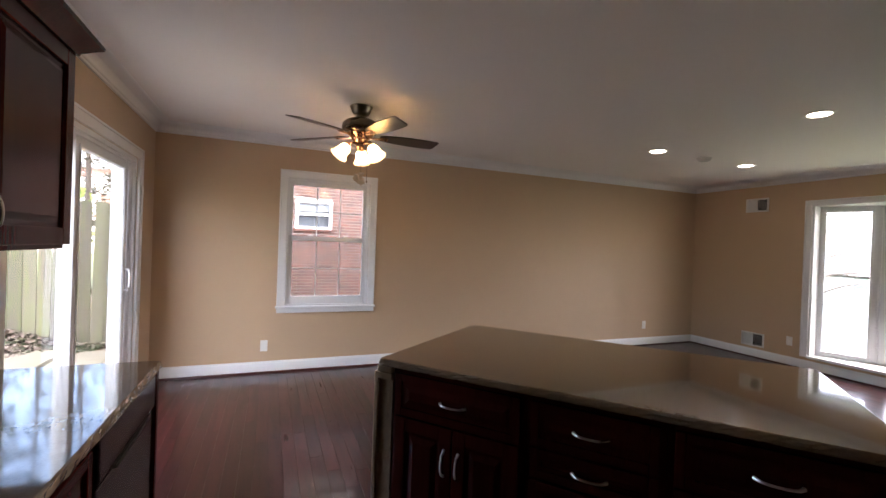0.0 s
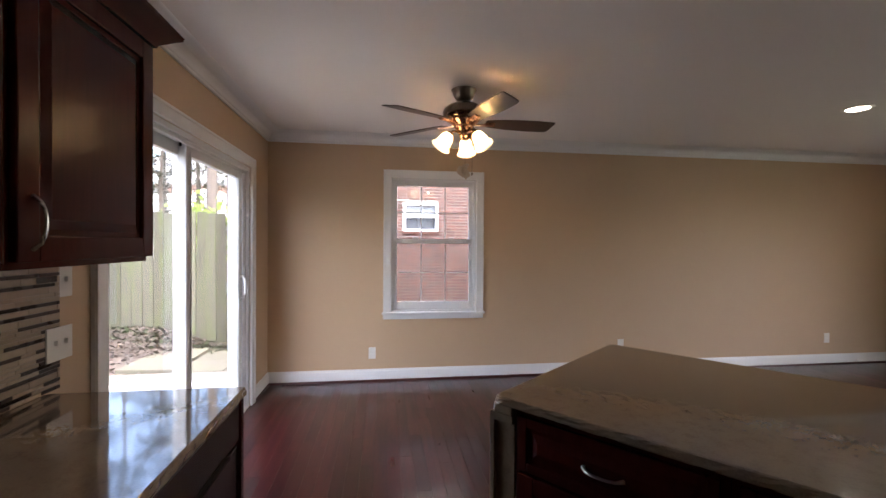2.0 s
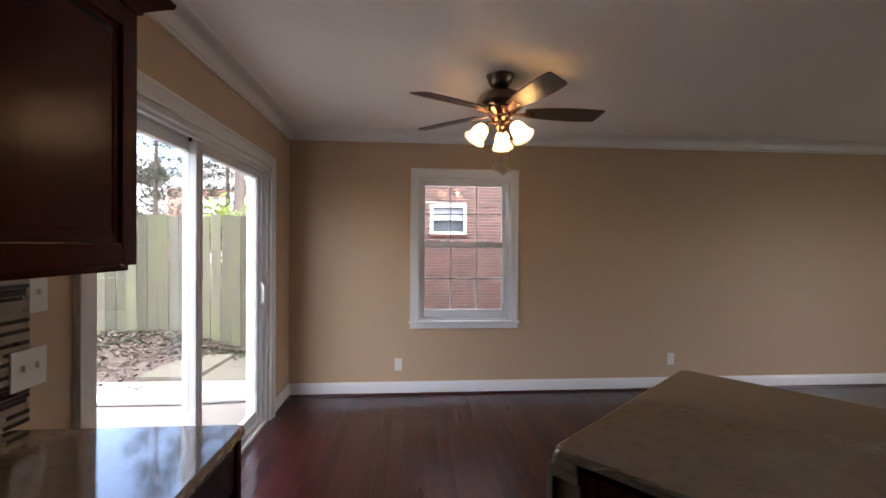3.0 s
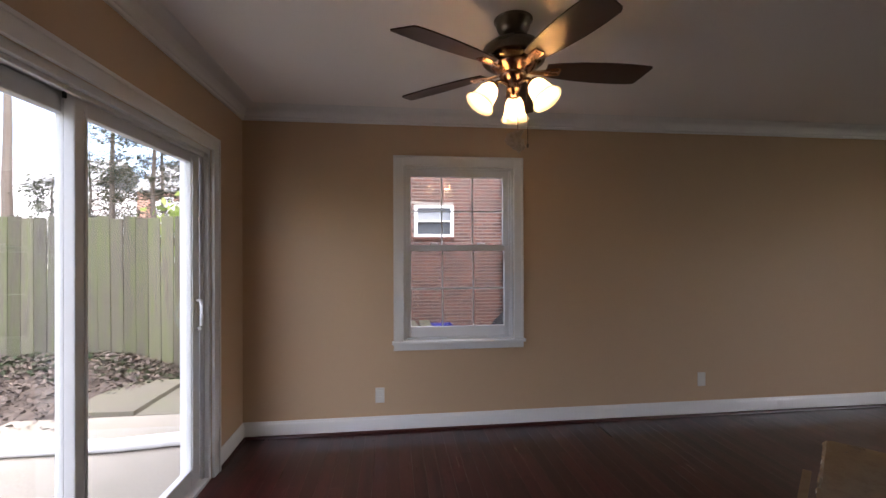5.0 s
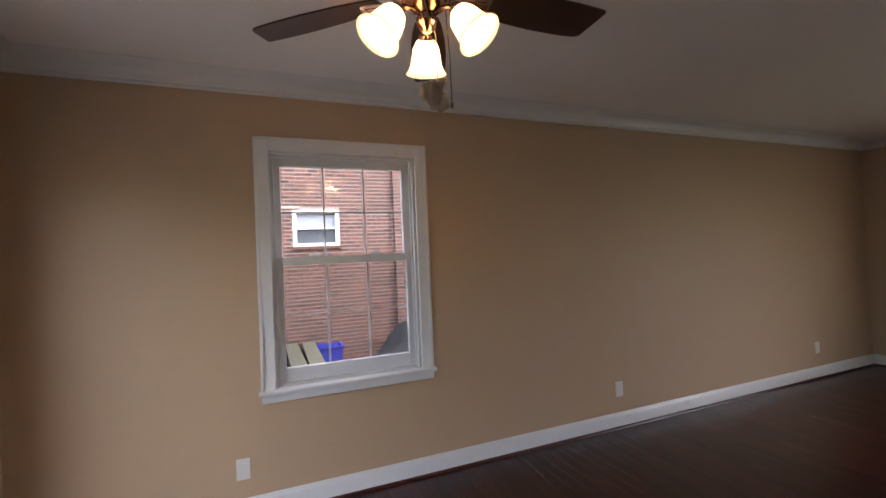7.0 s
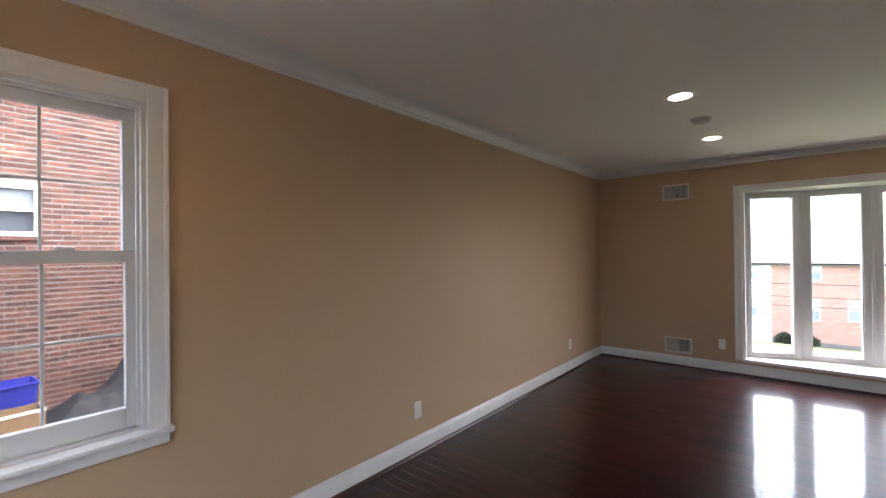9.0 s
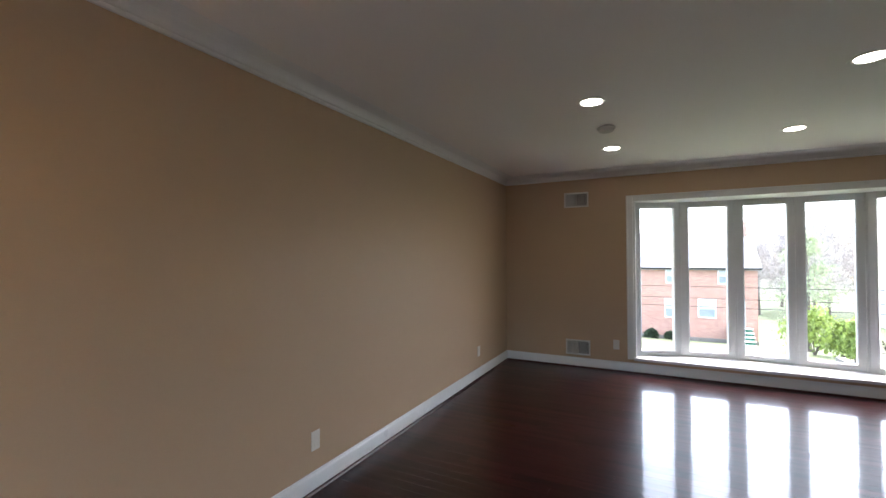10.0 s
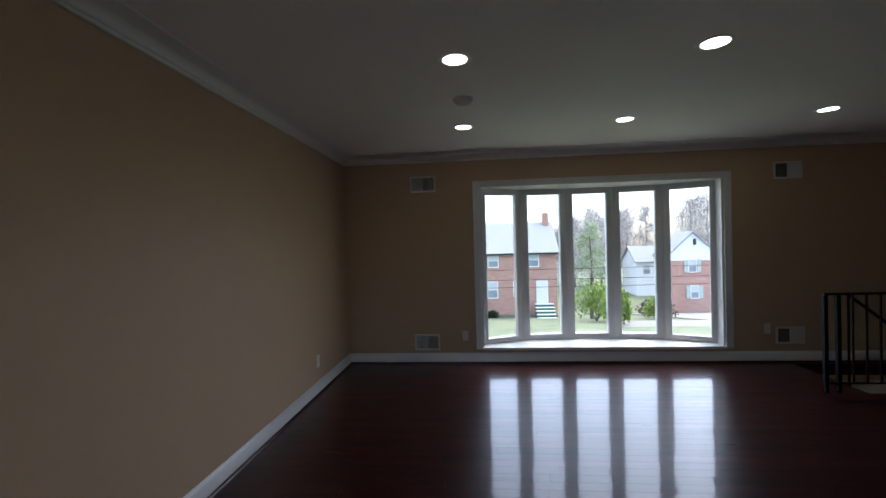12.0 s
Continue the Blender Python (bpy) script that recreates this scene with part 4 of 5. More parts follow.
patio = thing("patio", pose(0, 0, 0), "pale concrete slab outside the sliding door", "patio", kind="structure")
part("slab", boxes(((-3.6, -4.0, -0.20), (-TW - 0.001, 0.035, -0.085), 0.01)), CONCRETE, patio)
part("slab", boxes(((-2.3, 0.085, -0.20), (-TW - 0.001, 0.905, -0.115), 0.01)), CONCRETE, patio)
bm = bmesh.new()
tube(bm, [(-0.30, 0.235, -0.060), (-0.62, 0.205, -0.062), (-0.98, 0.155, -0.064), (-1.6, 0.165, -0.064), (-2.25, 0.16, -0.064), (-3.3, 0.19, -0.085)], 0.050, 14)
solid("drain_pipe", bm, VINYL, "white plastic drain pipe lying across the patio", "pipe", smooth=True)
flags = thing("flagstone_path", pose(0, 0, 0), "large mossy flagstones leading to the fence", "path", kind="structure")
rng = random.Random(7)
for i, (xa, xb) in enumerate(((-0.74, -0.22), (-1.27, -0.75), (-1.90, -1.28))):
    for j, (ya, yb) in enumerate(((0.915, 1.44), (1.45, 1.93))):
        me = mesh_of("flagstone", boxes(((xa, ya, -0.10), (xb, yb, 0.0), 0.007)), FLAG)
        piece("flagstone", me, flags, pose(0, 0, -0.112 + (0.02 if i == 2 else 0.0) + rng.uniform(-0.003, 0.003), 0, rng.uniform(-0.3, 0.3) + (0.9 if i == 2 else 0), 0))

# leaf litter and ivy
def scatter(name, n, mat, label, category, place, size, seed):
    rng = random.Random(seed)
    vs, fs = [], []
    for _ in range(n):
        x, y = place(rng)
        if x > -0.25 and y < 0.25:
            continue
        z = ground_z(x, y) + rng.uniform(0.012, 0.05)
        s = size * rng.uniform(0.6, 1.4)
        m = pose(x, y, z, rng.uniform(-40, 40), rng.uniform(-40, 40), rng.uniform(0, 360))
        k = len(vs)
        for p in ((-s, 0, 0), (-0.3 * s, -0.55 * s, 0.1 * s), (0.5 * s, -0.4 * s, 0.14 * s), (s, 0, 0), (0.5 * s, 0.4 * s, 0.14 * s), (-0.3 * s, 0.55 * s, 0.1 * s)):
            vs.append(tuple(m @ Vector(p)))
        fs += [(k, k + 1, k + 2, k + 3), (k, k + 3, k + 4, k + 5)]
    me = bpy.data.meshes.new(name)
    me.from_pydata(vs, [], fs)
    me.materials.append(mat)
    tagged(new(name, me), label, category, kind="stuff")


scatter("leaf_litter", 5600, LEAF_BROWN, "dry brown leaves strewn over the soil", "leaves",
        lambda r: (r.uniform(-6.5, -1.6), min(2.36, r.triangular(0.5, 2.38, 2.3))), 0.027, 11)
scatter("leaf_litter", 900, LEAF_BROWN, "dry brown leaves along the foot of the fence", "leaves",
        lambda r: (r.uniform(-2.2, -0.4), r.uniform(2.15, 2.37)), 0.027, 12)
scatter("ivy", 1500, LEAF_IVY, "low green ivy at the foot of the fence", "ivy",
        lambda r: (r.uniform(-6.5, -1.0), min(2.37, r.triangular(1.7, 2.38, 2.32))), 0.034, 13)
scatter("leaf_litter", 900, LEAF_BROWN, "dry leaves between the two houses", "leaves",
        lambda r: (r.uniform(0.2, 5.0), r.uniform(2.0, 5.35)), 0.04, 14)

# ---- fence ----
fence = thing("fence", pose(0, 2.41, 0), "weathered mossy plank fence of uneven boards", "fence")
rng = random.Random(3)
for k in range(46):
    x = -7.2 + 0.146 * k
    top, base = 1.84 + rng.uniform(-0.03, 0.02), ground_z(x + 0.07, 2.41) - 0.06
    w, t = 0.139, 0.019
    e = rng.uniform(0.0, 0.02)
    bm = bmesh.new()
    ring = [(0, base), (w, base), (w, top - 0.008), (w - 0.010, top), (0.008 + 0.3 * e, top), (0, top - 0.007)]
    va = [bm.verts.new((a, 0, b)) for a, b in ring]
    vb = [bm.verts.new((a, t, b)) for a, b in ring]
    for i in range(6):
        j = (i + 1) % 6
        bm.faces.new((va[i], va[j], vb[j], vb[i]))
    bm.faces.new(va[::-1])
    bm.faces.new(vb)
    me = mesh_of("board", bm, FENCE)
    piece("board", me, fence, pose(x, rng.uniform(-0.006, 0.006), 0, 0, rng.uniform(-0.7, 0.7), rng.uniform(-1.2, 1.2)))
for z in (0.55, 1.5):
    part("rail", boxes(((-7.2, 0.028, z), (-0.5, 0.066, z + 0.085))), FENCE, fence)
for k in range(4):
    part("post", boxes(((-7.1 + 2.15 * k, 0.067, -0.1), (-7.0 + 2.15 * k, 0.16, 1.75))), FENCE, fence)


# ---- neighbouring brick house seen through the window ----
NY = 5.5
PIER = 3.44
nb = thing("neighbour_house", pose(0, 0, 0), "red brick house wall close beside, with one small white window", "house")
NW = (1.560, 2.385, 1.690, 2.345)
bm = boxes(((0.2, NY, -1.0), (NW[0], NY + 0.3, 6.2)), ((NW[1], NY, -1.0), (9.5, NY + 0.3, 6.2)),
           ((NW[0], NY, -1.0), (NW[1], NY + 0.3, NW[2])), ((NW[0], NY, NW[3]), (NW[1], NY + 0.3, 6.2)),
           ((PIER, NY - 0.11, -1.0), (6.2, NY - 0.001, 6.2)))
wallm = part("wall", bm, MORTAR, nb, "mortared brick wall")
part("roof", boxes(((-0.2, NY - 0.4, 6.201), (9.9, NY + 4, 6.4))), SLATE, nb)
f = 0.066
zm = (NW[2] + NW[3]) / 2
nw = part("window", boxes(((NW[0], NY - 0.03, NW[2]), (NW[0] + f, NY + 0.10, NW[3]), 0.004), ((NW[1] - f, NY - 0.03, NW[2]), (NW[1], NY + 0.10, NW[3]), 0.004),
                          ((NW[0] + f, NY - 0.03, NW[2]), (NW[1] - f, NY + 0.10, NW[2] + 0.056), 0.004), ((NW[0] + f, NY - 0.03, NW[3] - 0.05), (NW[1] - f, NY + 0.10, NW[3]), 0.004),
                          ((NW[0] + f, NY, zm - 0.010), (NW[1] - f, NY + 0.06, zm + 0.012), 0.003)), VINYL, nb, "small white double-hung window")
part("pane", boxes(((NW[0] + f, NY + 0.065, NW[2] + 0.056), (NW[1] - f, NY + 0.07, zm - 0.010))), DIM_GLASS, nw)
part("blind", boxes(((NW[0] + f, NY + 0.061, zm + 0.012), (NW[1] - f, NY + 0.066, NW[3] - 0.05))), BLIND, nw)
part("sill", boxes(((NW[0] - 0.03, NY - 0.05, NW[2] - 0.055), (NW[1] + 0.03, NY - 0.001, NW[2] - 0.001), 0.004)), BRICK, nw, "row of bricks set on edge as a sill")
# added pale bar: stands in for a reflection in the room's window glass
part("lintel", boxes(((NW[0] - 0.39, NY - 0.022, NW[3] + 0.035), (NW[0] + 0.13, NY - 0.001, NW[3] + 0.085), 0.01)), CONCRETE, nb, "pale bar standing in for a reflection in the window glass")

# bricks: those seen nearest are parts, the rest one joined part
CW, CH = 0.205, 0.0705
brick_me = mesh_of("brick", boxes(((0.006, -0.008, 0.0105), (CW - 0.006, 0.002, CH - 0.0105))), BRICK)
rest_v, rest_f, made = [], [], 0


def rest_box(lo, hi):
    k = len(rest_v)
    rest_v.extend([(lo[0], lo[1], lo[2]), (hi[0], lo[1], lo[2]), (hi[0], lo[1], hi[2]), (lo[0], lo[1], hi[2]),
                   (lo[0], hi[1], lo[2]), (hi[0], hi[1], lo[2]), (hi[0], hi[1], hi[2]), (lo[0], hi[1], hi[2])])
    rest_f.extend([(k, k + 1, k + 2, k + 3), (k, k + 4, k + 5, k + 1), (k + 3, k + 2, k + 6, k + 7), (k, k + 3, k + 7, k + 4), (k + 1, k + 5, k + 6, k + 2)])


rng = random.Random(21)


def course(z, lo, hi, shift, y):
    """Lays one row of bricks from lo to hi, with cut bricks at its ends."""
    global made
    x = lo - shift
    while x < hi - 0.03:
        a, b = max(x, lo), min(x + CW, hi)
        if b - a > 0.04:
            j = rng.uniform(-0.003, 0.003)
            if b - a > CW - 1e-6 and 1.3 < x < 3.4 and 0.9 < z < 2.8 and made < 296 and y == NY:
                piece("brick", brick_me, wallm, pose(x, y + j, z))
                made += 1
            else:
                rest_box((a + 0.006, y - 0.008 + j, z + 0.0105), (b - 0.006, y + 0.002, z + CH - 0.0105))
        x += CW


for row in range(74):
    z = -0.9 + CH * row
    shift = 0.5 * CW if row % 2 else 0
    if z + CH > NW[2] - 0.02 and z < NW[3] + 0.02:
        course(z, 0.2, NW[0] - 0.004, shift, NY)
        course(z, NW[1] + 0.004, PIER, shift, NY)
    else:
        course(z, 0.2, PIER, shift, NY)
    course(z, PIER, 6.2, shift, NY - 0.11)
    rest_box((PIER - 0.011, NY - 0.104, z + 0.0085), (PIER + 0.002, NY - 0.02, z + CH - 0.0085))
me = bpy.data.meshes.new("bricks_beyond")
me.from_pydata(rest_v, [], rest_f)
me.materials.append(BRICK)
ob = new("bricks_beyond", me)
ob.parent = wallm
tagged(ob, "red bricks of the rest of the wall", kind="stuff")

# ---- things between the houses ----
G2 = ground_z(2.0, 5.0)
bin_ = thing("recycling_bin", pose(2.02, 5.0, G2, 0, 0, 4), "open blue plastic recycling bin by the brick wall", "bin")
bm = bmesh.new()
h, a, b, t = 0.56, 0.25, 0.19, 0.008
for (w0, d0, z0), (w1, d1, z1) in (((a * 0.8, b * 0.8, 0.0), (a, b, h)),):
    o0 = [bm.verts.new((sx * w0, sy * d0, z0)) for sx, sy in ((-1, -1), (1, -1), (1, 1), (-1, 1))]
    o1 = [bm.verts.new((sx * w1, sy * d1, z1)) for sx, sy in ((-1, -1), (1, -1), (1, 1), (-1, 1))]
    i1 = [bm.verts.new((sx * (w1 - t), sy * (d1 - t), z1)) for sx, sy in ((-1, -1), (1, -1), (1, 1), (-1, 1))]
    i0 = [bm.verts.new((sx * (w0 - t), sy * (d0 - t), z0 + t)) for sx, sy in ((-1, -1), (1, -1), (1, 1), (-1, 1))]
    for k in range(4):
        j = (k + 1) % 4
        bm.faces.new((o0[k], o0[j], o1[j], o1[k]))
        bm.faces.new((o1[k], o1[j], i1[j], i1[k]))
        bm.faces.new((i1[k], i1[j], i0[j], i0[k]))
    bm.faces.new(o0[::-1])
    bm.faces.new(i0)
part("tub", bm, BLUE, bin_)
part("rim", boxes(((-a - 0.015, -b - 0.015, h - 0.03), (-a, b + 0.015, h - 0.004), 0.004), ((a, -b - 0.015, h - 0.03), (a + 0.015, b + 0.015, h - 0.004), 0.004),
                  ((-a, -b - 0.015, h - 0.03), (a, -b, h - 0.004), 0.004), ((-a, b, h - 0.03), (a, b + 0.015, h - 0.004), 0.004)), BLUE, bin_)
G3 = ground_z(2.05, 4.5)
cart = thing("cardboard_box", pose(2.06, 4.5, G3, 0, 0, 6), "open tan box standing before the blue bin", "box")
a, b, h = 0.215, 0.15, 0.29
part("side", boxes(((-a, -b, 0), (-a + 0.006, b, h)), ((a - 0.006, -b, 0), (a, b, h)), ((-a + 0.006, -b, 0), (a - 0.006, -b + 0.006, h)),
                   ((-a + 0.006, b - 0.006, 0), (a - 0.006, b, h)), ((-a + 0.006, -b + 0.006, 0), (a - 0.006, b - 0.006, 0.006))), TANBOX, cart)
part("lip", boxes(((-a - 0.006, -b - 0.006, h - 0.03), (-a - 0.0005, b + 0.006, h + 0.004), 0.002), ((a + 0.0005, -b - 0.006, h - 0.03), (a + 0.006, b + 0.006, h + 0.004), 0.002),
                  ((-a, -b - 0.006, h - 0.03), (a, -b - 0.0005, h + 0.004), 0.002)), PLASTIC, cart, "pale rim of the box")
bm = bmesh.new()
N = 46
grid = []
for i in range(N):
    row = []
    for j in range(N):
        x, y = 2.25 + 1.75 * i / (N - 1), 4.1 + 1.26 * j / (N - 1)
        edge = min(1, 5 * min(i, N - 1 - i) / N, 5 * min(j, N - 1 - j) / N)
        p = Vector((x, y, 0))
        hgt = edge * (0.18 + 0.62 * smooth(2.7, 3.5, x) + 0.14 * noise.noise(p * 1.7) + 0.10 * abs(noise.noise(p * 3.7)) + 0.05 * noise.noise(p * 9))
        row.append(bm.verts.new((x, y, ground_z(x, y) + max(0.0, hgt) + 0.012)))
    grid.append(row)
for i in range(N - 1):
    for j in range(N - 1):
        bm.faces.new((grid[i][j], grid[i + 1][j], grid[i + 1][j + 1], grid[i][j + 1]))
solid("tarp", bm, TARP, "rumpled dark grey tarp heaped against the brick wall", "tarp", smooth=True)
scatter("shrub_litter", 500, LEAF_IVY, "low green weeds before the tarp", "weeds", lambda r: (r.uniform(2.25, 3.6), r.uniform(3.6, 4.5)), 0.04, 17)
walkway = thing("plank_walkway", pose(1.2, 4.2, 0), "weathered grey planks laid on bearers beside the house", "walkway")
for k, x in enumerate((-0.56, -0.29, 0.0, 0.28, 0.54)):
    bm = boxes(((x - 0.108, -1.6, -0.055), (x + 0.108, 1.25, -0.012), 0.008))
    bmesh.ops.transform(bm, matrix=pose(0, 0, 0, -1.2, 0, (-1.2, 0.8, -0.5, 1.0, -0.4)[k]), verts=bm.verts)
    part("plank", bm, PLANK, walkway)
for y in (-1.3, 0.0, 1.0):
    part("bearer", boxes(((-0.7, y - 0.05, -0.62), (0.68, y + 0.05, -0.10))), DARK, walkway)


# ---- trees ----
def tree(name, m, height, r0, label, leaf_mat, leaves, spread, low, leaf_size, seed, limbs=16, lean=0.0, droop=0.1, slim=0.4, flat=6.0, tiers=0):
    rng = random.Random(seed)
    t = thing(name, m, label, "tree")
    bm = bmesh.new()
    pts = [(lean * z * z / height + 0.03 * rng.uniform(-1, 1) * z * 0.3, 0.03 * rng.uniform(-1, 1) * z * 0.3, z) for z in [height * k / 7 for k in range(8)]]
    tube(bm, pts, [r0 * (1 - 0.86 * k / 7) for k in range(8)], 9)
    tips = []
    for i in range(limbs):
        f = low + (0.97 - low) * ((i * tiers // limbs + 0.5 + 0.12 * rng.uniform(-1, 1)) / tiers if tiers else (i + rng.random()) / limbs)
        z = height * f
        k = min(6, int(f * 7))
        q = Vector(pts[k]).lerp(Vector(pts[k + 1]), f * 7 - k)
        a, ln = rng.uniform(0, 6.28), spread * (1.15 - f) * rng.uniform(0.6, 1.2) + 0.15
        d = Vector((math.cos(a), math.sin(a), rng.uniform(-droop, 0.35)))
        mid, tip = q + d * ln * 0.5 + Vector((0, 0, 0.05 * ln)), q + d * ln
        tube(bm, [q, mid, tip], [r0 * 0.22 * (1.1 - f), r0 * 0.13 * (1.1 - f), r0 * 0.04], 5)
        tips.append((q, tip))
        for _ in range(3):
            s = q.lerp(tip, rng.uniform(0.35, 0.95))
            e = s + Vector((rng.uniform(-1, 1), rng.uniform(-1, 1), rng.uniform(-0.3, 0.8))) * ln * 0.4
            tube(bm, [s, e], [r0 * 0.07 * (1.1 - f), r0 * 0.02], 4)
            tips.append((s, e))
    part("trunk", bm, BARK, t)
    if leaves:
        vs, fs = [], []
        for _ in range(leaves):
            q, tip = rng.choice(tips)
            p = q.lerp(tip, rng.uniform(0.3, 1.05)) + Vector([rng.gauss(0, w * spread) for w in (0.09, 0.09, 0.035 if tiers else 0.09)])
            s = leaf_size * rng.uniform(0.5, 1.4)
            mm = Matrix.Translation(p) @ Euler((rng.uniform(0, flat), rng.uniform(0, flat), rng.uniform(0, 6))).to_matrix().to_4x4()
            k = len(vs)
            vs += [tuple(mm @ Vector(c)) for c in ((-s, 0, 0), (0, -slim * s, 0.1 * s), (s, 0, 0), (0, slim * s, 0.1 * s))]
            fs.append((k, k + 1, k + 2, k + 3))
        me = bpy.data.meshes.new("crown")
        me.from_pydata(vs, [], fs)
        me.materials.append(leaf_mat)
        cr = new("crown", me)
        cr.parent = t
    return t


tree("tree", pose(-8.9, 9.0, 0.0), 11, 0.15, "tall bare-trunked tree behind the fence", LEAF_PINE, 0, 2.0, 0.6, 0.1, 31)
for k, (x, y, hh) in enumerate(((-4.82, 8.0, 6.8), (-5.78, 8.0, 7.6), (-4.15, 8.6, 7.2), (-2.9, 7.4, 6.6), (-7.2, 9.4, 4.2), (-1.4, 8.8, 7.5), (-8.3, 9.6, 3.5), (-6.6, 12.0, 8.0))):
    tree("evergreen_tree", pose(x, y, 0.0), hh, 0.085, "loose layered evergreen tree behind the fence", LEAF_PINE, 3600, 1.5, 0.24, 0.062, 40 + k, 44, droop=0.12, slim=0.3, flat=0.7, tiers=11)
tree("tree", pose(-2.42, 5.0, 0.0), 9, 0.13, "mossy tree trunk just behind the fence", LEAF_PINE, 0, 1.4, 0.65, 0.1, 33)


def shrub(name, m, r, h, label, mat, n, seed, size=0.08):
    rng = random.Random(seed)
    t = thing(name, m, label, "shrub")
    bm = bmesh.new()
    for k in range(7):
        a = 6.28 * k / 7
        tube(bm, [(0, 0, -0.05), (0.3 * r * math.cos(a), 0.3 * r * math.sin(a), 0.4 * h), (0.7 * r * math.cos(a), 0.7 * r * math.sin(a), 0.8 * h)], [0.03 * r, 0.02 * r, 0.008 * r], 5)
    part("stem", bm, BARK, t)
    vs, fs = [], []
    for _ in range(n):
        u, a, e = rng.random() ** 0.4, rng.uniform(0, 6.28), rng.uniform(-0.6, 1.57)
        bump = 1 + 0.22 * math.sin(3 * a + seed) + 0.15 * math.sin(7 * a + 2 * seed)
        p = Vector((u * r * bump * math.cos(a) * math.cos(e), u * r * bump * math.sin(a) * math.cos(e), h * 0.45 + u * h * 0.55 * math.sin(e) * bump))
        s = size * rng.uniform(0.5, 1.4)
        mm = Matrix.Translation(p) @ Euler((rng.uniform(0, 6), rng.uniform(0, 6), rng.uniform(0, 6))).to_matrix().to_4x4()
        k = len(vs)
        vs += [tuple(mm @ Vector(c)) for c in ((-s, 0, 0), (0, -0.5 * s, 0.1 * s), (s, 0, 0), (0, 0.5 * s, 0.1 * s))]
        fs.append((k, k + 1, k + 2, k + 3))
    me = bpy.data.meshes.new("crown")
    me.from_pydata(vs, [], fs)
    me.materials.append(mat)
    cr = new("crown", me)
    cr.parent = t
    return t


shrub("ivy_bush", pose(-1.9, 3.1, 0.9), 0.55, 1.15, "pale green leafy bush peeping over the fence", LEAF_BRIGHT, 700, 5, 0.06)


# ---- houses across the street ----
def window_far(parent, x, y, z, w, h, grid=True):
    f = 0.09
    fr = part("window", boxes(((x - 0.06, y - w / 2 - f, z), (x + 0.02, y - w / 2, z + h)), ((x - 0.06, y + w / 2, z), (x + 0.02, y + w / 2 + f, z + h)),
                              ((x - 0.06, y - w / 2 - f, z - f), (x + 0.02, y + w / 2 + f, z)), ((x - 0.06, y - w / 2 - f, z + h), (x + 0.02, y + w / 2 + f, z + h + f)),
                              ((x - 0.04, y - w / 2, z + h / 2 - 0.03), (x + 0.01, y + w / 2, z + h / 2 + 0.03))), TRIM, parent)
    part("pane", boxes(((x - 0.02, y - w / 2, z), (x - 0.005, y + w / 2, z + h / 2 - 0.03))), FAR_GLASS, fr)
    part("blind", boxes(((x - 0.03, y - w / 2, z + h / 2 + 0.03), (x - 0.015, y + w / 2, z + h))), FAR_BLIND, fr)
    return fr


def gabled(bm, xa, xb, ya, yb, z0, ridge, over, along_y):
    """A pitched roof over the plan, with eaves reaching out."""
    if along_y:
        xm = (xa + xb) / 2
        a = [(xa - over, z0 - over * 0.5), (xm, ridge), (xb + over, z0 - over * 0.5)]
        pts = [[(x, y, z) for x, z in a] for y in (ya - over, yb + over)]
    else:
        ym = (ya + yb) / 2
        a = [(ya - over, z0 - over * 0.5), (ym, ridge), (yb + over, z0 - over * 0.5)]
        pts = [[(x, y, z) for y, z in a] for x in (xa - over, xb + over)]
    t = 0.16
    va = [[bm.verts.new(p) for p in r] for r in pts]
    vb = [[bm.verts.new((p[0], p[1], p[2] - t)) for p in r] for r in pts]
    for k in (0, 1):
        bm.faces.new((va[0][k], va[0][k + 1], va[1][k + 1], va[1][k]))
        bm.faces.new((vb[0][k], vb[1][k], vb[1][k + 1], vb[0][k + 1]))
        for e in (0, 1):
            bm.faces.new((va[e][k], vb[e][k], vb[e][k + 1], va[e][k + 1]))
    for k in (0, 2):
        bm.faces.new((va[0][k], va[1][k], vb[1][k], vb[0][k]))


HX = 42.0
ha = thing("brick_house", pose(0, 0, 0), "two-storey red brick house with a white wing and grey roof", "house")
part("wall", boxes(((HX, -8.6, -6.4), (HX + 8, -0.44, 0.40))), HOUSE_BRICK, ha)
part("wing", boxes(((HX - 0.1, -0.439, -6.4), (HX + 8, 16, 0.40))), SIDING, ha, "white sided wing of the house")
bm = bmesh.new()
gabled(bm, HX, HX + 8, -8.6, 16, 0.42, 3.3, 0.25, True)
part("roof", bm, SLATE, ha)
part("gutter", boxes(((HX - 0.36, -8.85, 0.20), (HX - 0.255, 16.2, 0.33))), DARK, ha)
part("base_course", boxes(((HX - 0.08, -8.62, -6.4), (HX - 0.001, -0.441, -5.35))), WALK, ha)
part("chimney", boxes(((HX + 3.4, -8.5, 2.0), (HX + 4.2, -7.95, 4.2))), HOUSE_BRICK, ha)
for y in (-2.8, -6.5, 0.9, 4.5, 8.5, 12.6):
    window_far(ha, HX - (0.1 if y > 0 else 0), y, -0.90, 0.85, 1.13)
for y in (-2.7, 0.9, 4.5, 8.5):
    window_far(ha, HX - (0.1 if y > 0 else 0), y, -3.75, 0.85, 1.40)
window_far(ha, HX, -5.23, -3.65, 1.1, 1.35)
dr = part("door", boxes(((HX - 0.07, -7.78, -4.35), (HX - 0.001, -6.70, -2.25), 0.01)), TRIM, ha, "white front door")
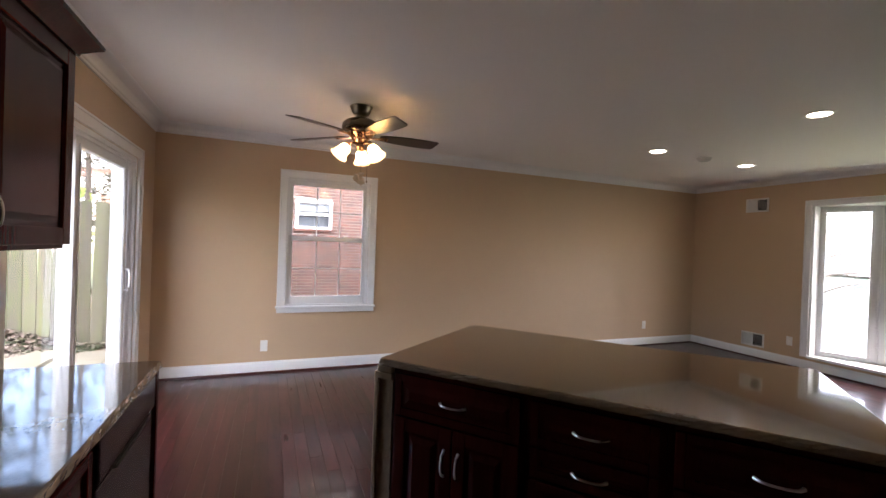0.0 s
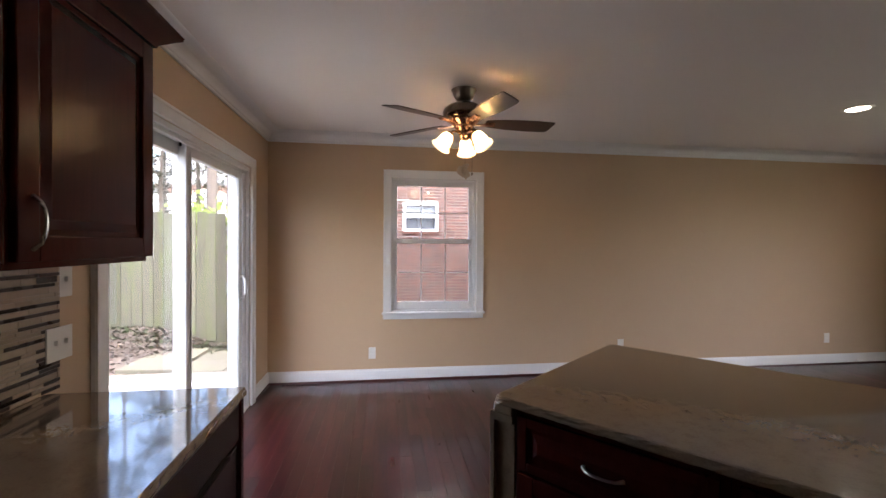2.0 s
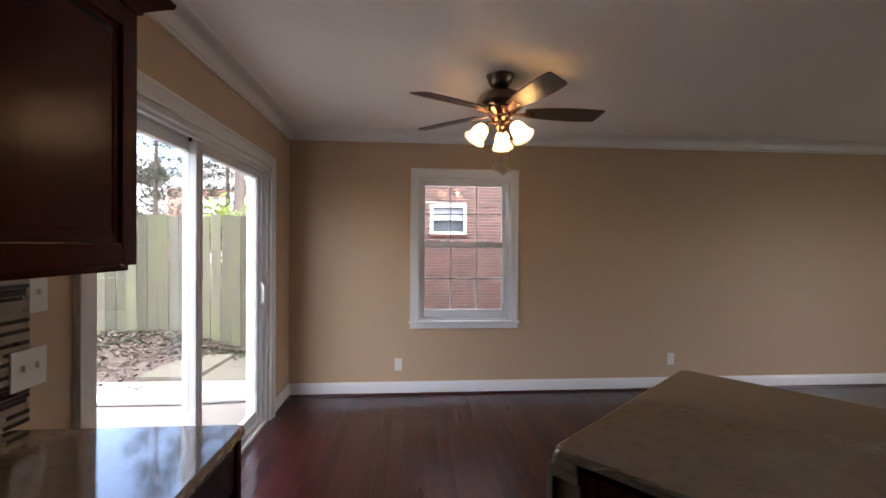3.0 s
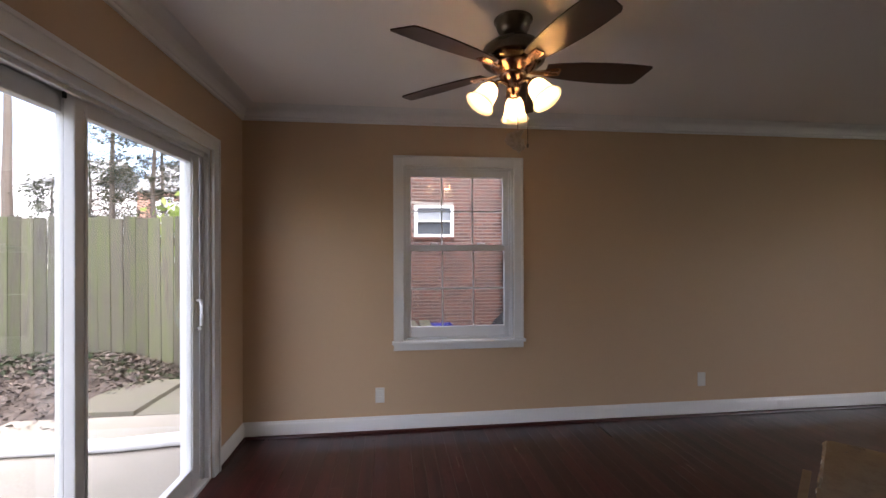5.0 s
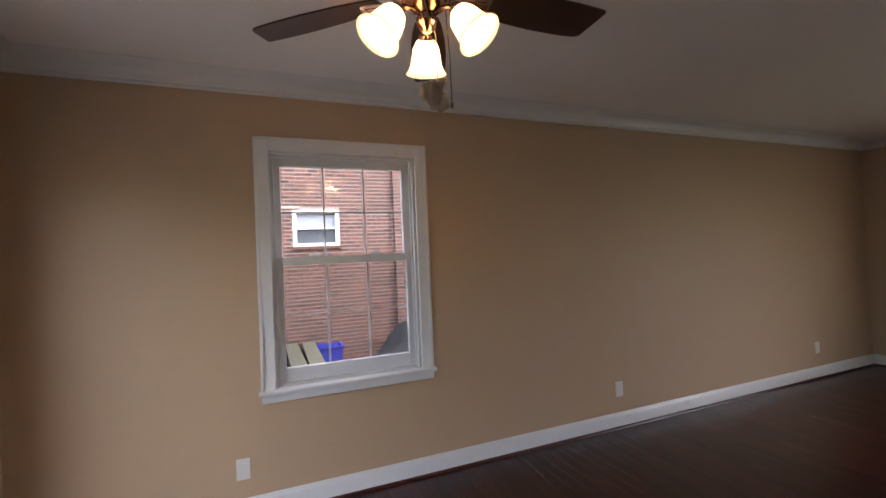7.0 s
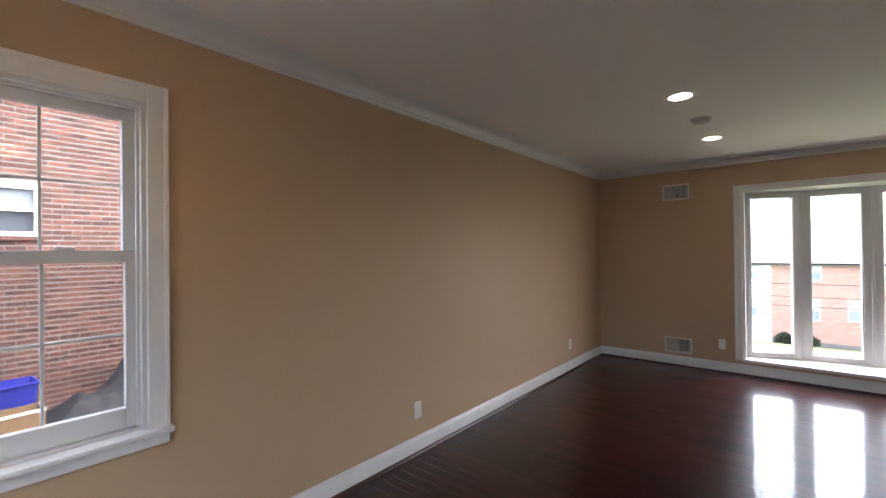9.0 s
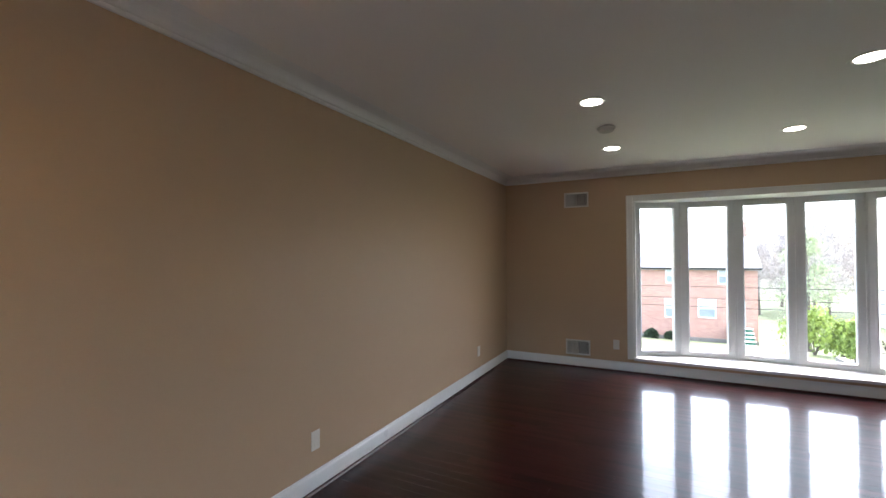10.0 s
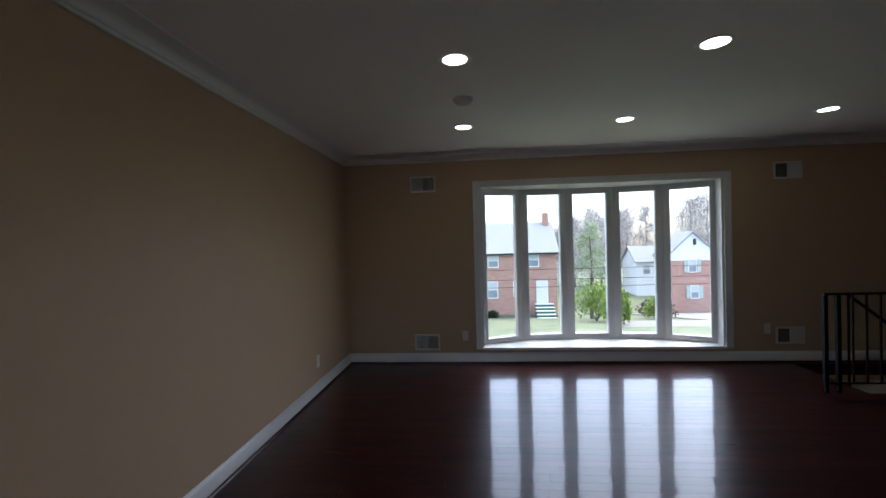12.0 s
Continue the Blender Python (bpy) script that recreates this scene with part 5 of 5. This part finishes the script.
part("door_panel", boxes(((HX - 0.09, -7.56, -4.15), (HX - 0.071, -6.92, -3.5)), ((HX - 0.09, -7.56, -3.3), (HX - 0.071, -6.92, -2.5))), TRIM, dr)
steps = thing("porch_steps", pose(0, 0, 0), "dark green porch steps before the brick house", "steps")
for k in range(5):
    part("step", boxes(((HX - 0.45 - 0.35 * k, -8.17, -6.1), (HX - 0.10 - 0.35 * k, -6.55, -4.42 - 0.26 * k))), GREEN_PAINT, steps)
    part("tread", boxes(((HX - 0.47 - 0.35 * k, -8.2, -4.419 - 0.26 * k), (HX - 0.10 - 0.35 * k, -6.52, -4.36 - 0.26 * k))), SIDING, steps)

HB = 48.0
hb = thing("white_gabled_house", pose(0, 0, 0), "brick house with a white gable across the street", "house")
part("wall", boxes(((HB, -25.7, -7.0), (HB + 3.5, -21.1, -1.05))), HOUSE_BRICK, hb)
bm = bmesh.new()
prof = [(-25.7, -1.049), (-21.1, -1.049), (-21.1, -0.35), (-23.4, 1.80), (-25.7, -0.35)]
va, vb = [bm.verts.new((HB - 0.04, y, z)) for y, z in prof], [bm.verts.new((HB + 3.5, y, z)) for y, z in prof]
for i in range(5):
    j = (i + 1) % 5
    bm.faces.new((va[i], va[j], vb[j], vb[i]))
bm.faces.new(va)
bm.faces.new(vb[::-1])
part("gable", bm, SIDING, hb, "white sided gable")
bm = bmesh.new()
gabled(bm, HB, HB + 3.5, -25.7, -21.1, -0.30, 1.98, 0.25, False)
part("roof", bm, SLATE, hb)
for y, z in ((-23.36, -2.2), (-23.53, -4.9)):
    window_far(hb, HB - 0.05, y, z, 0.7, 1.2)
    for s in (-0.66, 0.66):
        part("shutter", boxes(((HB - 0.09, y + s - 0.16, z - 0.05), (HB - 0.041, y + s + 0.16, z + 1.25), 0.01)), SHUTTER, hb, "pale green louvred shutter")
part("gable_vent", boxes(((HB - 0.10, -23.75, 0.55), (HB - 0.045, -23.45, 1.2))), DARK, hb)

hc = thing("pale_house", pose(0, 0, 0), "pale low house far down the street", "house")
part("wall", boxes(((66, -33, -7.5), (72, -24.2, -1.9))), SIDING, hc)
bm = bmesh.new()
gabled(bm, 66, 72, -33, -24.2, -1.9, 0.2, 0.3, True)
part("roof", bm, SLATE, hc)
bm = bmesh.new()
a, b = [[bm.verts.new((x, y, z)) for x, z in ((66.02, -1.899), (71.98, -1.899), (69, 0.0))] for y in (-32.99, -24.21)]
bm.faces.new(a)
bm.faces.new(b[::-1])
for k in range(3):
    bm.faces.new((a[k], b[k], b[(k + 1) % 3], a[(k + 1) % 3]))
part("gable", bm, SIDING, hc)
for y in (-25.6, -28, -31):
    window_far(hc, 66, y, -3.8, 0.9, 1.3)

for k, (x, y, r, h, mat, nm) in enumerate(((33, -9.7, 1.4, 2.5, LEAF_BRIGHT, "hedge"), (31, -10.4, 0.8, 1.9, LEAF_BRIGHT, "shrub"), (35, -14.6, 0.85, 1.5, LEAF_BRIGHT, "shrub"),
                                           (27, -9.6, 0.34, 1.8, LEAF_BRIGHT, "shrub"), (41, -2.6, 0.45, 0.6, LEAF_IVY, "shrub"), (41, -1.2, 0.5, 0.7, LEAF_IVY, "shrub"),
                                           (38, -15.8, 1.3, 1.4, LEAF_BROWN, "hedge"))):
    shrub(nm, pose(x, y, ground_z(x, y)), r, h, "leafy green garden shrub on the lawn", mat, 1100, 60 + k, 0.13)
tree("evergreen_tree", pose(37, -10.4, ground_z(37, -10.4)), 7.6, 0.16, "loose pale green tree on the far lawn", LEAF_PALE, 3000, 2.5, 0.10, 0.13, 71, 30, slim=0.3)
tree("bare_tree", pose(18, 4.0, ground_z(18, 4.0)), 7.5, 0.30, "bare spreading tree on the front lawn", TWIG, 300, 4.2, 0.3, 0.25, 79, 26, 0, 0.05, slim=0.03)
for k, (x, y, hh) in enumerate(((74, -14, 10), (78, -18, 12), (82, -22, 13), (79, -26, 13), (86, -19, 13), (84, -29, 14), (90, -24, 15), (88, -34, 15), (56, -27, 13), (60, -31, 14), (70, -19, 10), (92, -14, 12), (76, -22, 12))):
    tree("bare_tree", pose(x, y, ground_z(x, y)), hh, 0.22, "bare winter tree behind the houses", TWIG, 2600, 4.6, 0.22, 0.6, 80 + k, 60, 0, -0.2, slim=0.05)
setting("pavement", boxes(((26.0, -40, ground_z(27, -12) - 0.2), (28.0, -9.2, ground_z(27, -12) + 0.10))), WALK, "pale concrete front walk", "pavement")
dv = boxes(((30.0, -30, -0.03), (47.0, -16.5, 0.03)))
for v in dv.verts:
    v.co.z += ground_z(v.co.x, v.co.y) + 0.05
setting("driveway", dv, WALK, "pale concrete driveway beside the white-gabled house", "driveway")
for k, (z, sag) in enumerate(((-0.35, 0.35), (-1.15, 0.3), (-1.75, 0.25))):
    bm = bmesh.new()
    tube(bm, [(34, -45 + 9 * i, z - sag * (1 - ((i - 5) / 5) ** 2)) for i in range(11)], 0.02, 5)
    solid("power_cable", bm, DARK, "thin dark utility cable strung along the street", "cable", group="utility cables")
for k, (x, y, hh) in enumerate(((-12.5, 30, 8.0), (-27, 32, 8.6))):
    h_ = thing("brick_house" if k == 0 else "white_house", pose(0, 0, 0), ("red brick" if k == 0 else "white sided") + " house far behind the fence", "house")
    part("wall", boxes(((x - 5, y, -0.3), (x + 5, y + 8, hh - 2))), HOUSE_BRICK if k == 0 else SIDING, h_)
    bm = bmesh.new()
    gabled(bm, x - 5, x + 5, y, y + 8, hh - 2, hh + 0.6, 0.3, False)
    part("roof", bm, SLATE, h_)
    part("porch", boxes(((x - 3, y - 1.6, -0.3), (x + 3, y - 0.001, 4.9))), SIDING, h_)
    for s in (-3, 0, 3):
        part("window", boxes(((x + s - 0.5, y - 0.05, hh - 4.0), (x + s + 0.5, y - 0.001, hh - 2.6))), TRIM, h_)

# ---- floor boards ----
rng = random.Random(9)
PW = 0.083
plank_me = {}


def board(a, b, c, d, tip, k):
    """Corners and faces of one floor board with eased top edges, numbered from k."""
    vs = [(a, d, -0.0001), (b, d, -0.0001), (b, c, -0.0001), (a, c, -0.0001), (a, d, -0.0185), (b, d, -0.0185), (b, c, -0.0185), (a, c, -0.0185),
          (a + 0.0011, d + 0.0008, tip), (b - 0.0011, d + 0.0008, -tip), (b - 0.0011, c - 0.0008, -tip), (a + 0.0011, c - 0.0008, tip)]
    fs = [(k + 8, k + 9, k + 10, k + 11)]
    for i in range(4):
        j = (i + 1) % 4
        fs += [(k + i, k + j, k + 8 + j, k + 8 + i), (k + 4 + i, k + 4 + j, k + j, k + i)]
    return (vs, [], fs)


def plank(length):
    if length not in plank_me:
        me = bpy.data.meshes.new("floor_board")
        me.from_pydata(*board(0.0004, PW - 0.0004, -0.0004, -length + 0.0004, 0, 0))
        me.materials.append(FLOOR)
        plank_me[length] = me
    return plank_me[length]


rest_v, rest_f, made = [], [], 0
for col in range(int(L / PW) + 1):
    x = PW * col
    if x + PW > L + 0.12:
        continue
    stop = STAIR[2] if STAIR[0] - PW < x < STAIR[1] else BACK
    y = 0.12 - rng.choice((0.0, 0.04, 0.08, 0.11))
    start = y
    while y > stop + 0.01:
        ln = rng.choice((0.7, 0.9, 1.2, 1.5, 1.8)) if y < start else rng.choice((0.5, 0.8, 1.1, 1.4, 1.7))
        if y - ln < stop + 0.3:
            ln = round(y - stop, 3)
        if 0.55 < x < 4.7 and y > -5.5 and made < 298:
            piece("floor_board", plank(ln), floor, pose(x, y, 0, 0, rng.uniform(-0.06, 0.06), 0))
            made += 1
        else:
            more = board(x + 0.0004, x + PW - 0.0004, y - 0.0004, y - ln + 0.0004, rng.uniform(-0.00005, 0.00005), len(rest_v))
            rest_v += more[0]
            rest_f += more[2]
        y -= ln
me = bpy.data.meshes.new("floor_boards_beyond")
me.from_pydata(rest_v, [], rest_f)
me.materials.append(FLOOR)
ob = new("floor_boards_beyond", me)
ob.parent = floor
tagged(ob, "cherry boards of the rest of the floor", kind="stuff")
